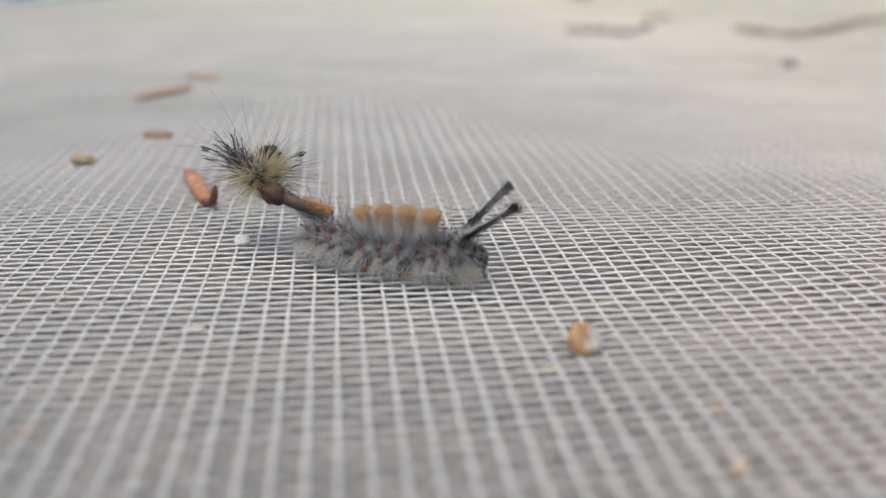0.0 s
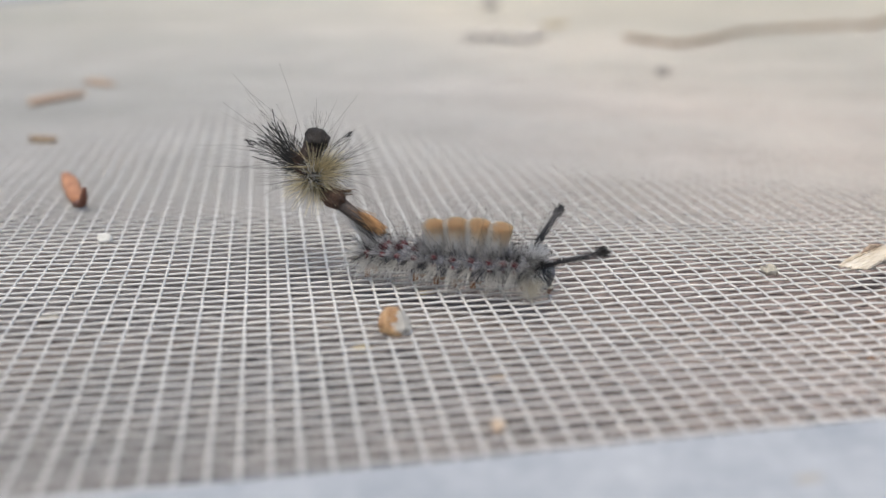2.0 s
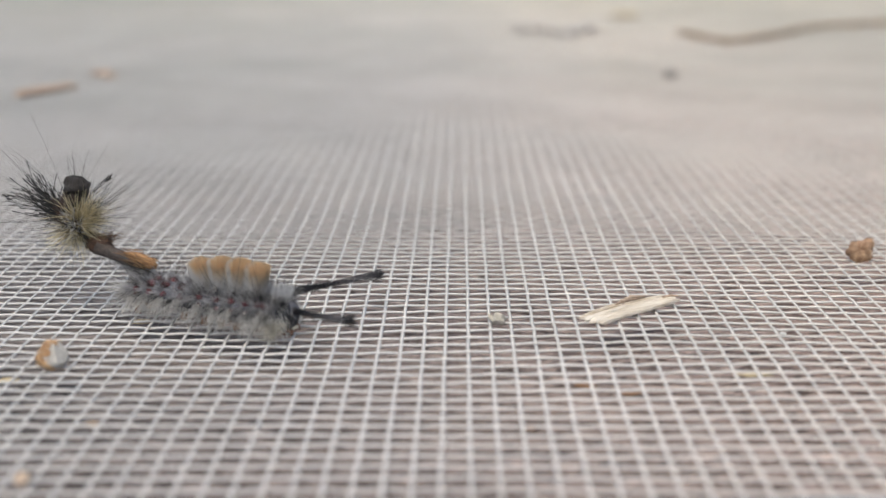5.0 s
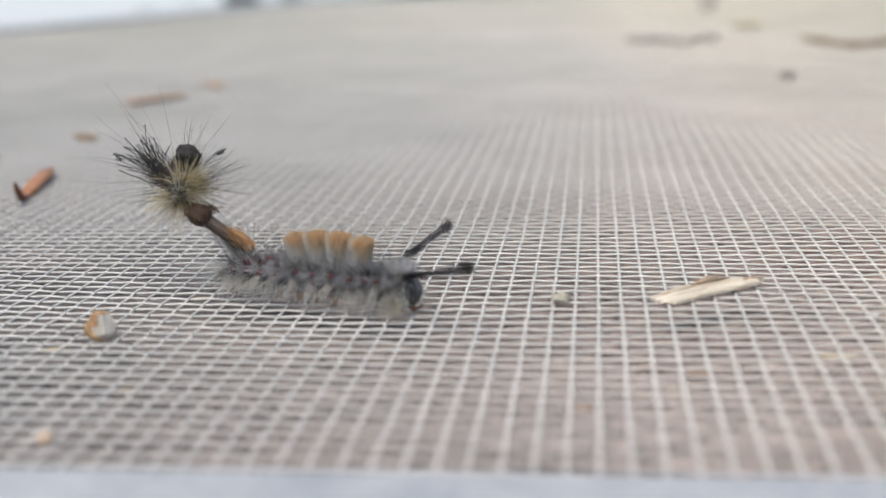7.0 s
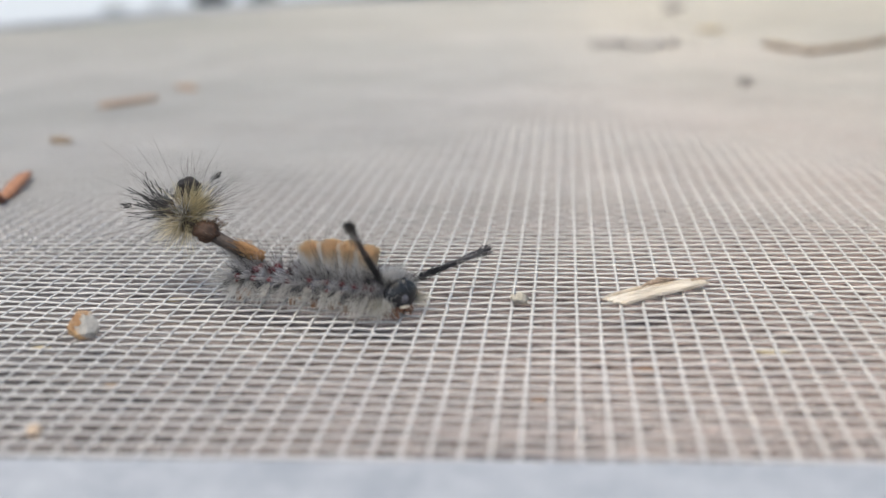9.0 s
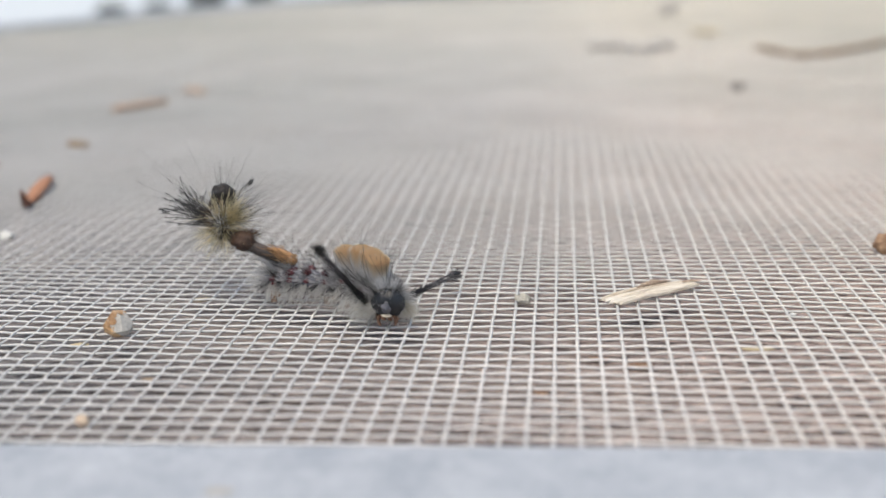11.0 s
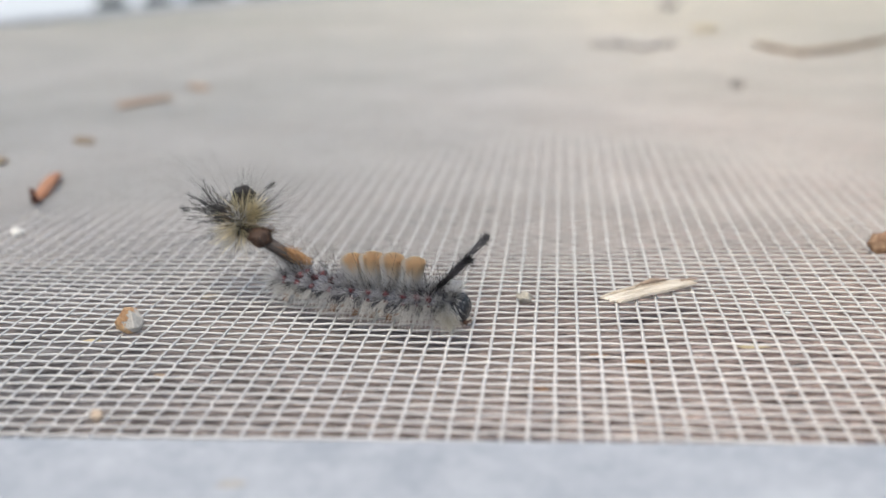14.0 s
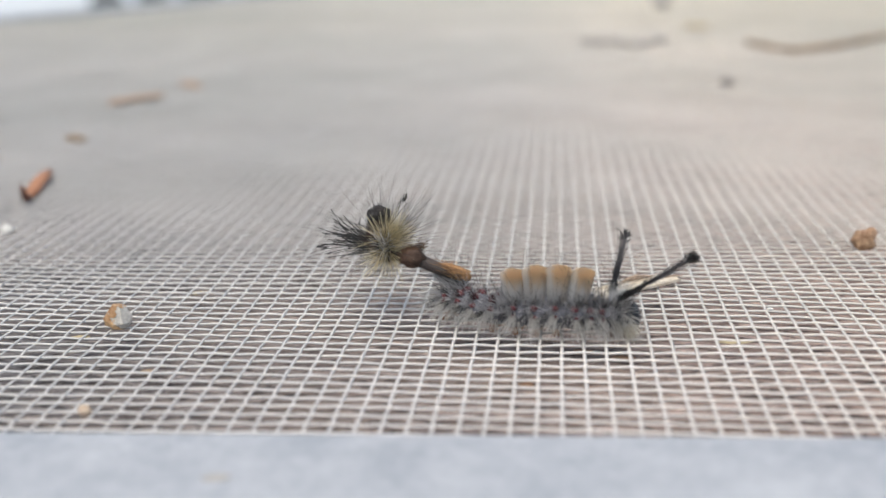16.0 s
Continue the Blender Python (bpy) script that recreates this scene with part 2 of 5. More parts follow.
def ball(rx, ry, rz, rough=0.0, seed=1, rings=10, seg=14, squash=None):
    """Verts and faces of a lumpy ellipsoid."""
    rng = np.random.default_rng(seed)
    verts, faces = [], []
    offs = Vector(rng.uniform(-50, 50, 3))
    for i in range(rings + 1):
        a = math.pi * i / rings
        for j in range(seg):
            b = 2 * math.pi * j / seg
            n = Vector((math.sin(a) * math.cos(b), math.sin(a) * math.sin(b), math.cos(a)))
            k = 1 + rough * (noise.noise(n * 1.7 + offs) + 0.5 * noise.noise(n * 4.1 + offs))
            verts.append((n.x * rx * k, n.y * ry * k, n.z * rz * k))
    for i in range(rings):
        for j in range(seg):
            faces.append((i * seg + j, (i + 1) * seg + j, (i + 1) * seg + (j + 1) % seg, i * seg + (j + 1) % seg))
    return np.array(verts), faces


def tube(points, radii, seg=8, flat=1.0, rough=0.0, seed=1):
    """Verts and faces of a tapered, closed tube along points."""
    rng = np.random.default_rng(seed)
    pts = [Vector(p) for p in points]
    verts, faces = [], []
    for i, p in enumerate(pts):
        d = (pts[min(i + 1, len(pts) - 1)] - pts[max(i - 1, 0)]).normalized()
        side = d.cross(Vector((0, 0, 1)))
        side = side.normalized() if side.length > 1e-4 else Vector((1, 0, 0))
        up = side.cross(d)
        for j in range(seg):
            a = 2 * math.pi * j / seg
            r = radii[i] * (1 + rough * rng.uniform(-1, 1))
            verts.append(p + side * (math.cos(a) * r) + up * (math.sin(a) * r * flat))
    for i in range(len(pts) - 1):
        for j in range(seg):
            faces.append((i * seg + j, i * seg + (j + 1) % seg, (i + 1) * seg + (j + 1) % seg, (i + 1) * seg + j))
    faces.append(tuple(range(seg))[::-1])
    faces.append(tuple(range((len(pts) - 1) * seg, len(pts) * seg)))
    return np.array([tuple(v) for v in verts]), faces


def slab(outline, low, high, rough=0.0, seed=1, curl=0.0):
    """A thin chip: an outline in x, y with a thickness, uneven and slightly curled."""
    rng = np.random.default_rng(seed)
    n = len(outline)
    c = np.mean(np.array(outline), axis=0)
    verts = []
    for inset, z in ((0.95, low), (1.0, low * 0.6 + high * 0.4), (0.985, low * 0.2 + high * 0.8), (0.93, high)):
        for x, y in outline:
            p = c + (np.array((x, y)) - c) * inset
            verts.append((p[0], p[1], z + curl * (p[1] - c[1]) ** 2 + rough * rng.uniform(-1, 1)))
    faces = [tuple(range(n))[::-1]]
    for k in range(3):
        for j in range(n):
            faces.append((k * n + j, k * n + (j + 1) % n, (k + 1) * n + (j + 1) % n, (k + 1) * n + j))
    faces.append(tuple(range(3 * n, 4 * n)))
    return np.array(verts), faces


def hairs(roots, ways, lengths, radius, seed=1, droop=0.0, wave=0.06, rings=4, tip=0.25, club=0.0):
    """Many tapered three-sided hairs: verts, faces and how far along its hair each vert lies."""
    rng = np.random.default_rng(seed)
    roots, ways = np.asarray(roots, float), np.asarray(ways, float)
    n = len(roots)
    ways = ways / np.linalg.norm(ways, axis=1, keepdims=True)
    lengths = np.broadcast_to(np.asarray(lengths, float), (n,))
    radius = np.broadcast_to(np.asarray(radius, float), (n,))
    ref = np.where(np.abs(ways[:, 2:3]) < 0.9, np.array([[0, 0, 1.0]]), np.array([[1.0, 0, 0]]))
    a = np.cross(ways, ref)
    a /= np.linalg.norm(a, axis=1, keepdims=True)
    b = np.cross(ways, a)
    sway = rng.normal(0, wave, (n, 2))
    verts = np.empty((n, rings * 3, 3))
    along = np.empty((n, rings * 3))
    for k in range(rings):
        s = k / (rings - 1)
        mid = roots + ways * (lengths * s)[:, None]
        mid = mid + (a * sway[:, :1] + b * sway[:, 1:]) * (lengths * s * s)[:, None]
        mid[:, 2] -= droop * lengths * s * s
        r = radius * (1 - (1 - tip) * s) * (1 + club * (s > 0.8))
        for j in range(3):
            w = 2 * math.pi * j / 3
            verts[:, k * 3 + j] = mid + (a * math.cos(w) + b * math.sin(w)) * r[:, None]
            along[:, k * 3 + j] = s
    one = []
    for k in range(rings - 1):
        for j in range(3):
            one.append((k * 3 + j, k * 3 + (j + 1) % 3, (k + 1) * 3 + (j + 1) % 3, (k + 1) * 3 + j))
    faces = (np.array(one)[None] + (np.arange(n) * rings * 3)[:, None, None]).reshape(-1, 4)
    return verts.reshape(-1, 3), faces, along.reshape(-1)


def hair_mesh(name, mat, *args, **more):
    v, f, s = hairs(*args, **more)
    return mesh(name, v, f, mat, s)


def joined(*pieces):
    verts, faces, at = [], [], 0
    for v, f in pieces:
        verts.extend(np.asarray(v).tolist())
        faces.extend(tuple(i + at for i in face) for face in f)
        at += len(v)
    return np.array(verts), faces


# ------------------------------------------------------------------ the screen and what it lies on
PITCH_X, PITCH_Y = 1.81, 1.419
EDGE_AT, EDGE_WAY = np.array((-186.0, 366.0)), np.array((57.0, 94.0)) / math.hypot(57, 94)


def sag(x, y):
    """Height of the slack mesh, in millimetres."""
    calm = 1.0 / (1.0 + (y / 110.0) ** 2)
    return calm * (0.22 * np.sin(x / 19.0 + 0.8) * np.cos(y / 27.0) + 0.12 * np.sin((x + 2 * y) / 11.0))


def beyond_edge(x, y):
    """How far a place lies past the slanting far side of the screen."""
    d = (x - EDGE_AT[0], y - EDGE_AT[1])
    return d[1] * EDGE_WAY[0] - d[0] * EDGE_WAY[1]


def strands(points, half_side, half_up, side):
    """Flattened four-sided strands through points (strand, place, xyz)."""
    n, k, _ = points.shape
    ring = np.array([side * half_side, (0, 0, half_up), -side * half_side, (0, 0, -half_up)])
    verts = (points[:, :, None, :] + ring[None, None]).reshape(-1, 3)
    base = (np.arange(n)[:, None] * k + np.arange(k - 1)[None])[..., None] * 4
    one = []
    for j in range(4):
        one.append(np.concatenate([base + j, base + (j + 1) % 4, base + 4 + (j + 1) % 4, base + 4 + j], axis=-1))
    return verts, np.stack(one, axis=2).reshape(-1, 4)


def weave(name, x0, x1, y0, y1, step, lengthwise, parent):
    """The strands of one direction over a rectangle of cells; step: cells from bend to bend."""
    rng = np.random.default_rng(5 + lengthwise)
    i, j = np.arange(x0, x1 + 1), np.arange(y0, y1 + 1)
    if lengthwise:
        s, p = i, np.append(np.arange(y0, y1, step), y1)
        x = np.repeat((s * PITCH_X)[:, None], len(p), 1) + rng.normal(0, 0.025, (len(s), len(p))) + rng.normal(0, 0.02, (len(s), 1))
        y = np.repeat((p * PITCH_Y)[None], len(s), 0)
    else:
        s, p = j, np.append(np.arange(x0, x1, step), x1)
        y = np.repeat((s * PITCH_Y)[:, None], len(p), 1) + rng.normal(0, 0.028, (len(s), len(p))) + rng.normal(0, 0.02, (len(s), 1))
        x = np.repeat((p * PITCH_X)[None], len(s), 0)
    over = np.where((s[:, None] + p[None]) % 2 == 0, 1.0, -1.0) * (0.045 if lengthwise else -0.045) * (step == 1) + (0.03 if lengthwise else -0.01)
    pts = np.stack([x, y, sag(x, y) + over], -1)
    side = np.array((1.0, 0, 0)) if lengthwise else np.array((0, 1.0, 0))
    v, f = strands(pts, *((0.152, 0.10) if lengthwise else (0.155, 0.122) if step == 1 else (0.145, 0.112)), side)
    if step == 1:
        k = len(p) * 4
        quads = f.reshape(len(s), -1, 4)[0]
        for n in range(len(s)):
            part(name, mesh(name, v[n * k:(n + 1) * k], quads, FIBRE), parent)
        return
    mid = v[f].mean(axis=1)
    f = f[beyond_edge(mid[:, 0], mid[:, 1]) < 0]
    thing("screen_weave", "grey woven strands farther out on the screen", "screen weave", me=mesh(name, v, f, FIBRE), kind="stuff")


def build_screen():
    screen = thing("window_screen", "grey glass-fibre insect screen stretched flat over a weathered board", "insect screen", kind="structure")
    NX0, NX1, NY0, NY1 = -62, 46, -22, 62
    for name, way in (("lengthwise_strand", True), ("crosswise_strand", False)):
        weave(name, NX0, NX1, NY0, NY1, 1, way, screen)
        weave(name, NX0, NX1, NY1, 330, 4, way, screen)
        weave(name, -200, NX0, NY0, 330, 4, way, screen)
        weave(name, NX1, 150, NY0, 330, 4, way, screen)
    # near bar of the frame: rolled edge, flat top, rounded lip; it runs at a slight angle to the weave
    profile = [(1.5, -2.0), (1.5, -0.45), (1.2, -0.28), (0.25, -0.24), (0.05, -0.1), (0.0, 0.9), (-0.25, 1.55), (-0.8, 1.95), (-1.6, 2.05), (-9.0, 2.15), (-10.2, 2.0), (-10.8, 1.5), (-11.3, 1.1),
               (-13.2, 1.1), (-13.8, 1.6), (-14.6, 2.1), (-24.0, 2.2), (-25.0, 1.6), (-25.3, -7.5), (1.5, -7.5)]
    verts, faces = [], []
    stops = np.linspace(-420, 300, 60)
    for x in stops:
        for y, z in profile:
            verts.append((x, -23.5 + 0.042 * x + y + 0.05 * math.sin(x / 17), z + 0.04 * math.sin(x / 29)))
    n = len(profile)
    for i in range(len(stops) - 1):
        for j in range(n):
            faces.append((i * n + j, (i + 1) * n + j, (i + 1) * n + (j + 1) % n, i * n + (j + 1) % n))
    part("frame_bar", mesh("frame_bar", verts, faces, PAINT, smooth=False), screen, "pale grey enamelled aluminium frame bar")
    v, f = ball(0.8, 0.4, 0.05, 0.45, 77, 8, 26)
    part("stain", mesh("stain", v, f, STAIN), screen, "dried tan stain on the frame bar", mm(-21.0, -31.4, 2.13, 0, 0, 8))
    # the far side bar
    w, o = EDGE_WAY, np.array((EDGE_WAY[1], -EDGE_WAY[0]))
    verts, faces = [], []
    for t in np.linspace(-330, 420, 24):
        for a, z in ((2.0, -2.0), (2.0, 1.2), (1.0, 1.9), (-9.0, 2.0), (-10.0, 1.2), (-10.0, -7.5), (2.0, -7.5)):
            q = EDGE_AT + w * t + o * a
            verts.append((q[0], q[1], z))
    for i in range(23):
        for j in range(7):
            faces.append((i * 7 + j, i * 7 + (j + 1) % 7, (i + 1) * 7 + (j + 1) % 7, (i + 1) * 7 + j))
    part("frame_bar", mesh("side_bar", verts, faces, PAINT, smooth=False), screen)
    return screen


def build_board():
    far = EDGE_AT + EDGE_WAY * 420
    near = EDGE_AT - EDGE_WAY * 420
    rim = [(near[0] - 20, -150.0), (320.0, -150.0), (320.0, 720.0), (far[0], far[1])]
    verts = [(x, y, -2.1) for x, y in rim] + [(x, y, -30.0) for x, y in rim]
    faces = [(0, 1, 2, 3), (7, 6, 5, 4)] + [(i, i + 4, (i + 1) % 4 + 4, (i + 1) % 4) for i in range(4)]
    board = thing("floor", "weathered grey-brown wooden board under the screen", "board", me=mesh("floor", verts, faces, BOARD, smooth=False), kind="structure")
    leg = mesh("leg", *tube([(0, 0, -760), (0, 0, -400), (0, 0, -30)], [32, 32, 32], 4, 1.0), BOARD, smooth=False)
    for x, y in ((rim[0][0] + 70, -95.0), (265.0, -95.0), (265.0, 665.0), (far[0] + 60, 650.0)):
        part("leg", leg, board, "", mm(x, y, 0, 0, 0, 45))
    # the ground that the board stands above
    s = 60000.0
    thing("ground", "pale concrete yard, far below and out of focus", "ground", kind="structure",
          me=mesh("ground", [(-s, -s, -760), (s, -s, -760), (s, s, -760), (-s, s, -760)], [(0, 1, 2, 3)], CONCRETE, smooth=False))


def build_shrub(x, y, wide, high, seed):
    """A low far shrub of many small leaf clumps on short stems."""
    rng = np.random.default_rng(seed)
    root = thing("shrub", "low dark shrub standing on the pale yard", "shrub", mm(x, y, -760), group="shrubs")
    stems, clumps = [], []
    for k in range(5):
        top = (rng.uniform(-0.3, 0.3) * wide, rng.uniform(-0.3, 0.3) * wide, high * rng.uniform(0.5, 0.8))
        stems.append(tube([(0, 0, 0), (top[0] * 0.4, top[1] * 0.4, top[2] * 0.5), top], [20, 14, 6], 6))
    for k in range(70):
        v, f = ball(45, 45, 34, 0.5, seed * 100 + k, 4, 6)
        a, r = rng.uniform(0, 2 * math.pi), math.sqrt(rng.uniform(0, 1)) * wide / 2
        clumps.append((v + np.array((math.cos(a) * r, math.sin(a) * r, high * rng.uniform(0.25, 1.0) * (1 - 0.5 * r / wide))), f))
    part("stem", mesh("stem", *joined(*stems), TWIG), root)
    part("crown", mesh("crown", *joined(*clumps), LEAF_DARK), root)


build_screen()
build_board()
for x, y, wide, high, seed in ((-4250, 9960, 270, 210, 1), (-4050, 10630, 250, 185, 2), (-3850, 11610, 430, 320, 3), (-3250, 11600, 330, 270, 4)):
    build_shrub(x, y, wide, high, seed)


# ------------------------------------------------------------------ litter lying on the screen
def rest(x, y, up=0.1):
    return x, y, float(sag(np.float64(x), np.float64(y))) + up


def build_seed():
    root = thing("seed", "half-peeled seed, tan shell and chalky white flesh", "seed", mm(*rest(-39.35, -1.5), 0, 0, -12))
    v, f = ball(1.3, 1.1, 1.25, 0.12, 4, 44, 60)
    rng = np.random.default_rng(12)
    for way, far in (((0.2, -0.9, 0.35), 0.82), ((-0.75, -0.3, 0.6), 0.95), ((0.85, -0.3, 0.35), 0.98), ((0.1, 0.2, 1.0), 1.02), ((0.4, 0.9, 0.1), 0.85), ((-0.9, 0.3, -0.2), 1.0), ((0, 0, -1), 0.95), ((0.7, 0.2, 0.75), 1.0)):
        n = np.array(way) / np.linalg.norm(way)
        over = np.maximum(v @ n - far, 0)
        v = v - over[:, None] * n * 0.92
    v[:, 2] -= v[:, 2].min()
    part("flesh", mesh("flesh", v, f, SEED_WHITE), root, "chalky white flesh")
    # the skin is left in ragged patches, thickest on one side
    mid = v[np.array(f)].mean(axis=1)
    offs = Vector(rng.uniform(-9, 9, 3))
    lump = np.array([noise.noise(Vector(p) * 1.5 + offs) + 0.6 * noise.noise(Vector(p) * 4.0 + offs) for p in mid])
    keep = (-0.65 * mid[:, 0] + 0.34 * np.abs(mid[:, 2] - 1.1) + 0.42 * lump > 0.02)
    kept = np.array(f)[keep]
    used, flat = np.unique(kept, return_inverse=True)
    c = v.mean(axis=0)
    outer = c + (v[used] - c) * 1.035
    outer[:, 2] = np.maximum(outer[:, 2], 0.0)
    part("shell", mesh("shell", outer, flat.reshape(-1, 4), SEED_TAN), root, "tan outer shell in ragged patches")


def build_straw():
    root = thing("straw_chip", "splintered cream straw chip lying on the screen", "straw chip", mm(*rest(1.8, 7.1, 0.1), 0, -2.5, 29))
    rng = np.random.default_rng(8)
    strips = []
    n = 9
    for j in range(n):
        # each strip is one splinter, its ends torn at different places
        s0, s1 = j / n, (j + 1.6) / n
        start, stop = 0.95 * s0 + rng.uniform(-0.2, 0.3), 10.5 + rng.uniform(-0.7, 0.5) - (1.0 if j in (0, 7) else 0.0)
        lift = rng.uniform(-0.03, 0.05)
        upper, lower = [], []
        for x in np.linspace(start, stop, 9):
            q = x / 10.6
            top, low = 0.15 + 0.4 * math.sin(math.pi * q) + 0.1 * q, -2.35 + 1.15 * q
            bend = rng.uniform(-0.06, 0.06)
            upper.append((x, top + (low - top) * s0 + bend))
            lower.append((x, top + (low - top) * s1 + bend))
        rim = [(start - rng.uniform(0.1, 0.35), (upper[0][1] + lower[0][1]) / 2)] + lower + [(stop + rng.uniform(0.05, 0.3), (upper[-1][1] + lower[-1][1]) / 2)] + upper[::-1]
        v, f = slab(rim, -0.05, 0.2, 0.025, 30 + j)
        v[:, 2] += lift + 0.10 * np.sin(v[:, 0] * 0.5) + 0.05 * (v[:, 1] + 1.0) ** 2
        strips.append((v, f))
    for v, f in strips:
        part("splinter", mesh("splinter", v * (0.9, 0.95, 1) + (0.65, 0.12, 0), f, STRAW, smooth=False), root)
    v, f = joined(*[tube([(4.2 + k * 0.45, 0.35 + 0.1 * (k % 2), 0.25), (5.3 + k * 0.5, 0.6 + 0.05 * k, 0.5 + 0.08 * (k % 3)), (6.6 + k * 0.55, 0.4, 0.35)], [0.06, 0.15, 0.04], 5) for k in range(4)])
    part("fibre", mesh("fibre", v, f, STRAW_BROWN), root, "frayed brown fibres along the rim")
    v, f = tube([(9.2, -0.1, 0.1), (10.1, -0.2, 0.14), (11.0, -0.4, 0.02)], [0.2, 0.14, 0.03], 6)
    part("tail", mesh("tail", v, f, STRAW_BROWN), root, "thin dark splinter at one end")


def build_grain(name, label, category, x, y, size, mat, seed, rough=0.3, up=0.1, turn=0, group=""):
    v, f = ball(*size, rough, seed, 9, 12)
    v[:, 2] += size[2] * 0.9
    return thing(name, label, category, mm(*rest(x, y, up), 0, 0, turn), mesh(name, v, f, mat), group)


def build_chip(label, x, y, length, width, turn, mat, seed, tilt=0.0, thick=0.5):
    rng = np.random.default_rng(seed)
    rim = []
    for k in range(12):
        a = 2 * math.pi * k / 12
        c, s = math.cos(a), math.sin(a)
        rim.append((math.copysign(abs(c) ** 0.5, c) * length / 2 * rng.uniform(0.92, 1.06), math.copysign(abs(s) ** 0.6, s) * width / 2 * rng.uniform(0.8, 1.1)))
    v, f = slab(rim, 0.0, thick, 0.05, seed, 0.1)
    return thing("bark_chip", label, "bark chip", mm(*rest(x, y, 0.12), 0, tilt, turn), mesh("bark_chip", v, f, mat, smooth=False), "bark chips on the screen")


def build_bent_chip():
    root = thing("bark_chip", "bent orange bark curl with a dark hooked end", "bark chip", mm(*rest(-69.3, 42.0, 0.0)), group="bark chips on the screen")
    v, f = tube([(0.0, 0.0, 0.45), (-0.9, 3.2, 0.55), (-1.9, 7.0, 0.75), (-2.9, 11.0, 0.8), (-3.9, 14.6, 0.75)], [0.6, 0.95, 1.05, 1.0, 0.55], 8, 0.6, 0.06, 3)
    part("curl", mesh("curl", v, f, CHIP_ORANGE), root)
    v, f = tube([(-0.1, 0.3, 0.4), (0.45, -0.9, 0.6), (0.95, -2.4, 1.7), (1.25, -3.4, 3.0)], [0.78, 0.55, 0.42, 0.2], 8, 0.6, 0.08, 5)
    part("hook", mesh("hook", v, f, CHIP_DARK), root, "dark red-brown hooked end")


def build_twig(label, points, radius, mat, seed):
    rng = np.random.default_rng(seed)
    pts, radii = [], []
    for a, b in zip(points[:-1], points[1:]):
        for k in range(4):
            s = k / 4
            pts.append((a[0] + (b[0] - a[0]) * s + rng.uniform(-0.25, 0.25), a[1] + (b[1] - a[1]) * s + rng.uniform(-0.25, 0.25), a[2] + (b[2] - a[2]) * s))
            radii.append(radius * rng.uniform(0.8, 1.2))
    pts.append(points[-1])
    radii.append(radius * 0.5)
    v, f = tube(pts, radii, 8, 0.9, 0.08, seed)
    o = np.array(points[0])
    return thing("twig", label, "twig", mm(*o), mesh("twig", v - o, f, mat), "twigs on the screen")


build_seed()
build_straw()
build_bent_chip()
build_grain("crumb", "small translucent straw-coloured crumb", "crumb", -4.8, 6.9, (0.66, 0.55, 0.44), CRUMB, 3, 0.75, group="crumbs")
build_grain("crumb", "tiny flat white fleck caught in the weave", "crumb", 18.4, 4.3, (0.3, 0.22, 0.12), CRUMB_WHITE, 6, 0.3, group="crumbs")
build_grain("crumb", "small chalky white crumb", "crumb", -64.7, 27.7, (0.75, 0.6, 0.5), CRUMB_WHITE, 8, 0.35, group="crumbs")
build_grain("crumb", "dull grey-brown lump of dirt", "crumb", -87.2, 66.0, (1.4, 1.1, 0.75), TWIG, 12, 0.35, group="crumbs")
build_grain("crumb", "dark brown speck of dirt", "crumb", 34.7, 140.5, (1.6, 1.3, 0.9), TWIG_DARK, 14, 0.3, group="crumbs")
build_grain("crumb", "faint grey lump far out on the screen", "crumb", 40.0, 350.0, (4.0, 3.0, 2.2), TWIG_GREY, 15, 0.3, group="crumbs")
build_grain("crumb", "faint yellowish flake far out on the screen", "crumb", 43.4, 262.0, (4.5, 4.0, 0.6), YELLOW, 16, 0.3, group="crumbs")
build_grain("seed", "round russet seed with a pale scar", "seed", 31.5, 24.0, (1.25, 1.05, 1.1), BEAD, 21, 0.6)
build_chip("tan bark chip with a thin pointed end", -80.7, 82.3, 4.2, 2.0, -25, CHIP_TAN, 31, 0, 0.8)
build_chip("long orange bark chip", -85.8, 122.5, 13.5, 3.0, 56, CHIP_PALE, 33, 0, 0.9)
build_chip("pale orange bark chip", -81.5, 143.5, 8.5, 3.0, -48, CHIP_PALE, 35, 0, 0.7)
build_twig("crooked grey-brown twig lying on the screen", [(50.5, 214, 1.0), (54.2, 203, 1.0), (58, 194, 1.0), (72, 204, 1.1), (90, 225.5, 1.2), (107, 231.5, 1.2), (131, 238, 1.2), (139, 237, 1.2), (182, 288, 1.6)], 0.85, TWIG, 41)
build_twig("short ash-grey twig lying on the screen", [(6.3, 219.3, 1.2), (11.2, 220.3, 1.2), (15.2, 222.9, 1.2), (18.9, 212.4, 1.2), (21.9, 212.1, 1.2), (25.2, 220.4, 1.2), (30.4, 221.3, 1.2)], 1.3, TWIG_GREY, 43)


def build_wedged(label, x, y, size, mat, seed, turn=0, up=-0.15):
    """Small bits wedged into the cells of the weave."""
    v, f = ball(*size, 0.35, seed, 9, 14)
    thing("debris_bit", label, "debris", mm(x, y, float(sag(np.float64(x), np.float64(y))) + up, 0, 0, turn), mesh("debris_bit", v, f, mat), "bits caught in the weave")


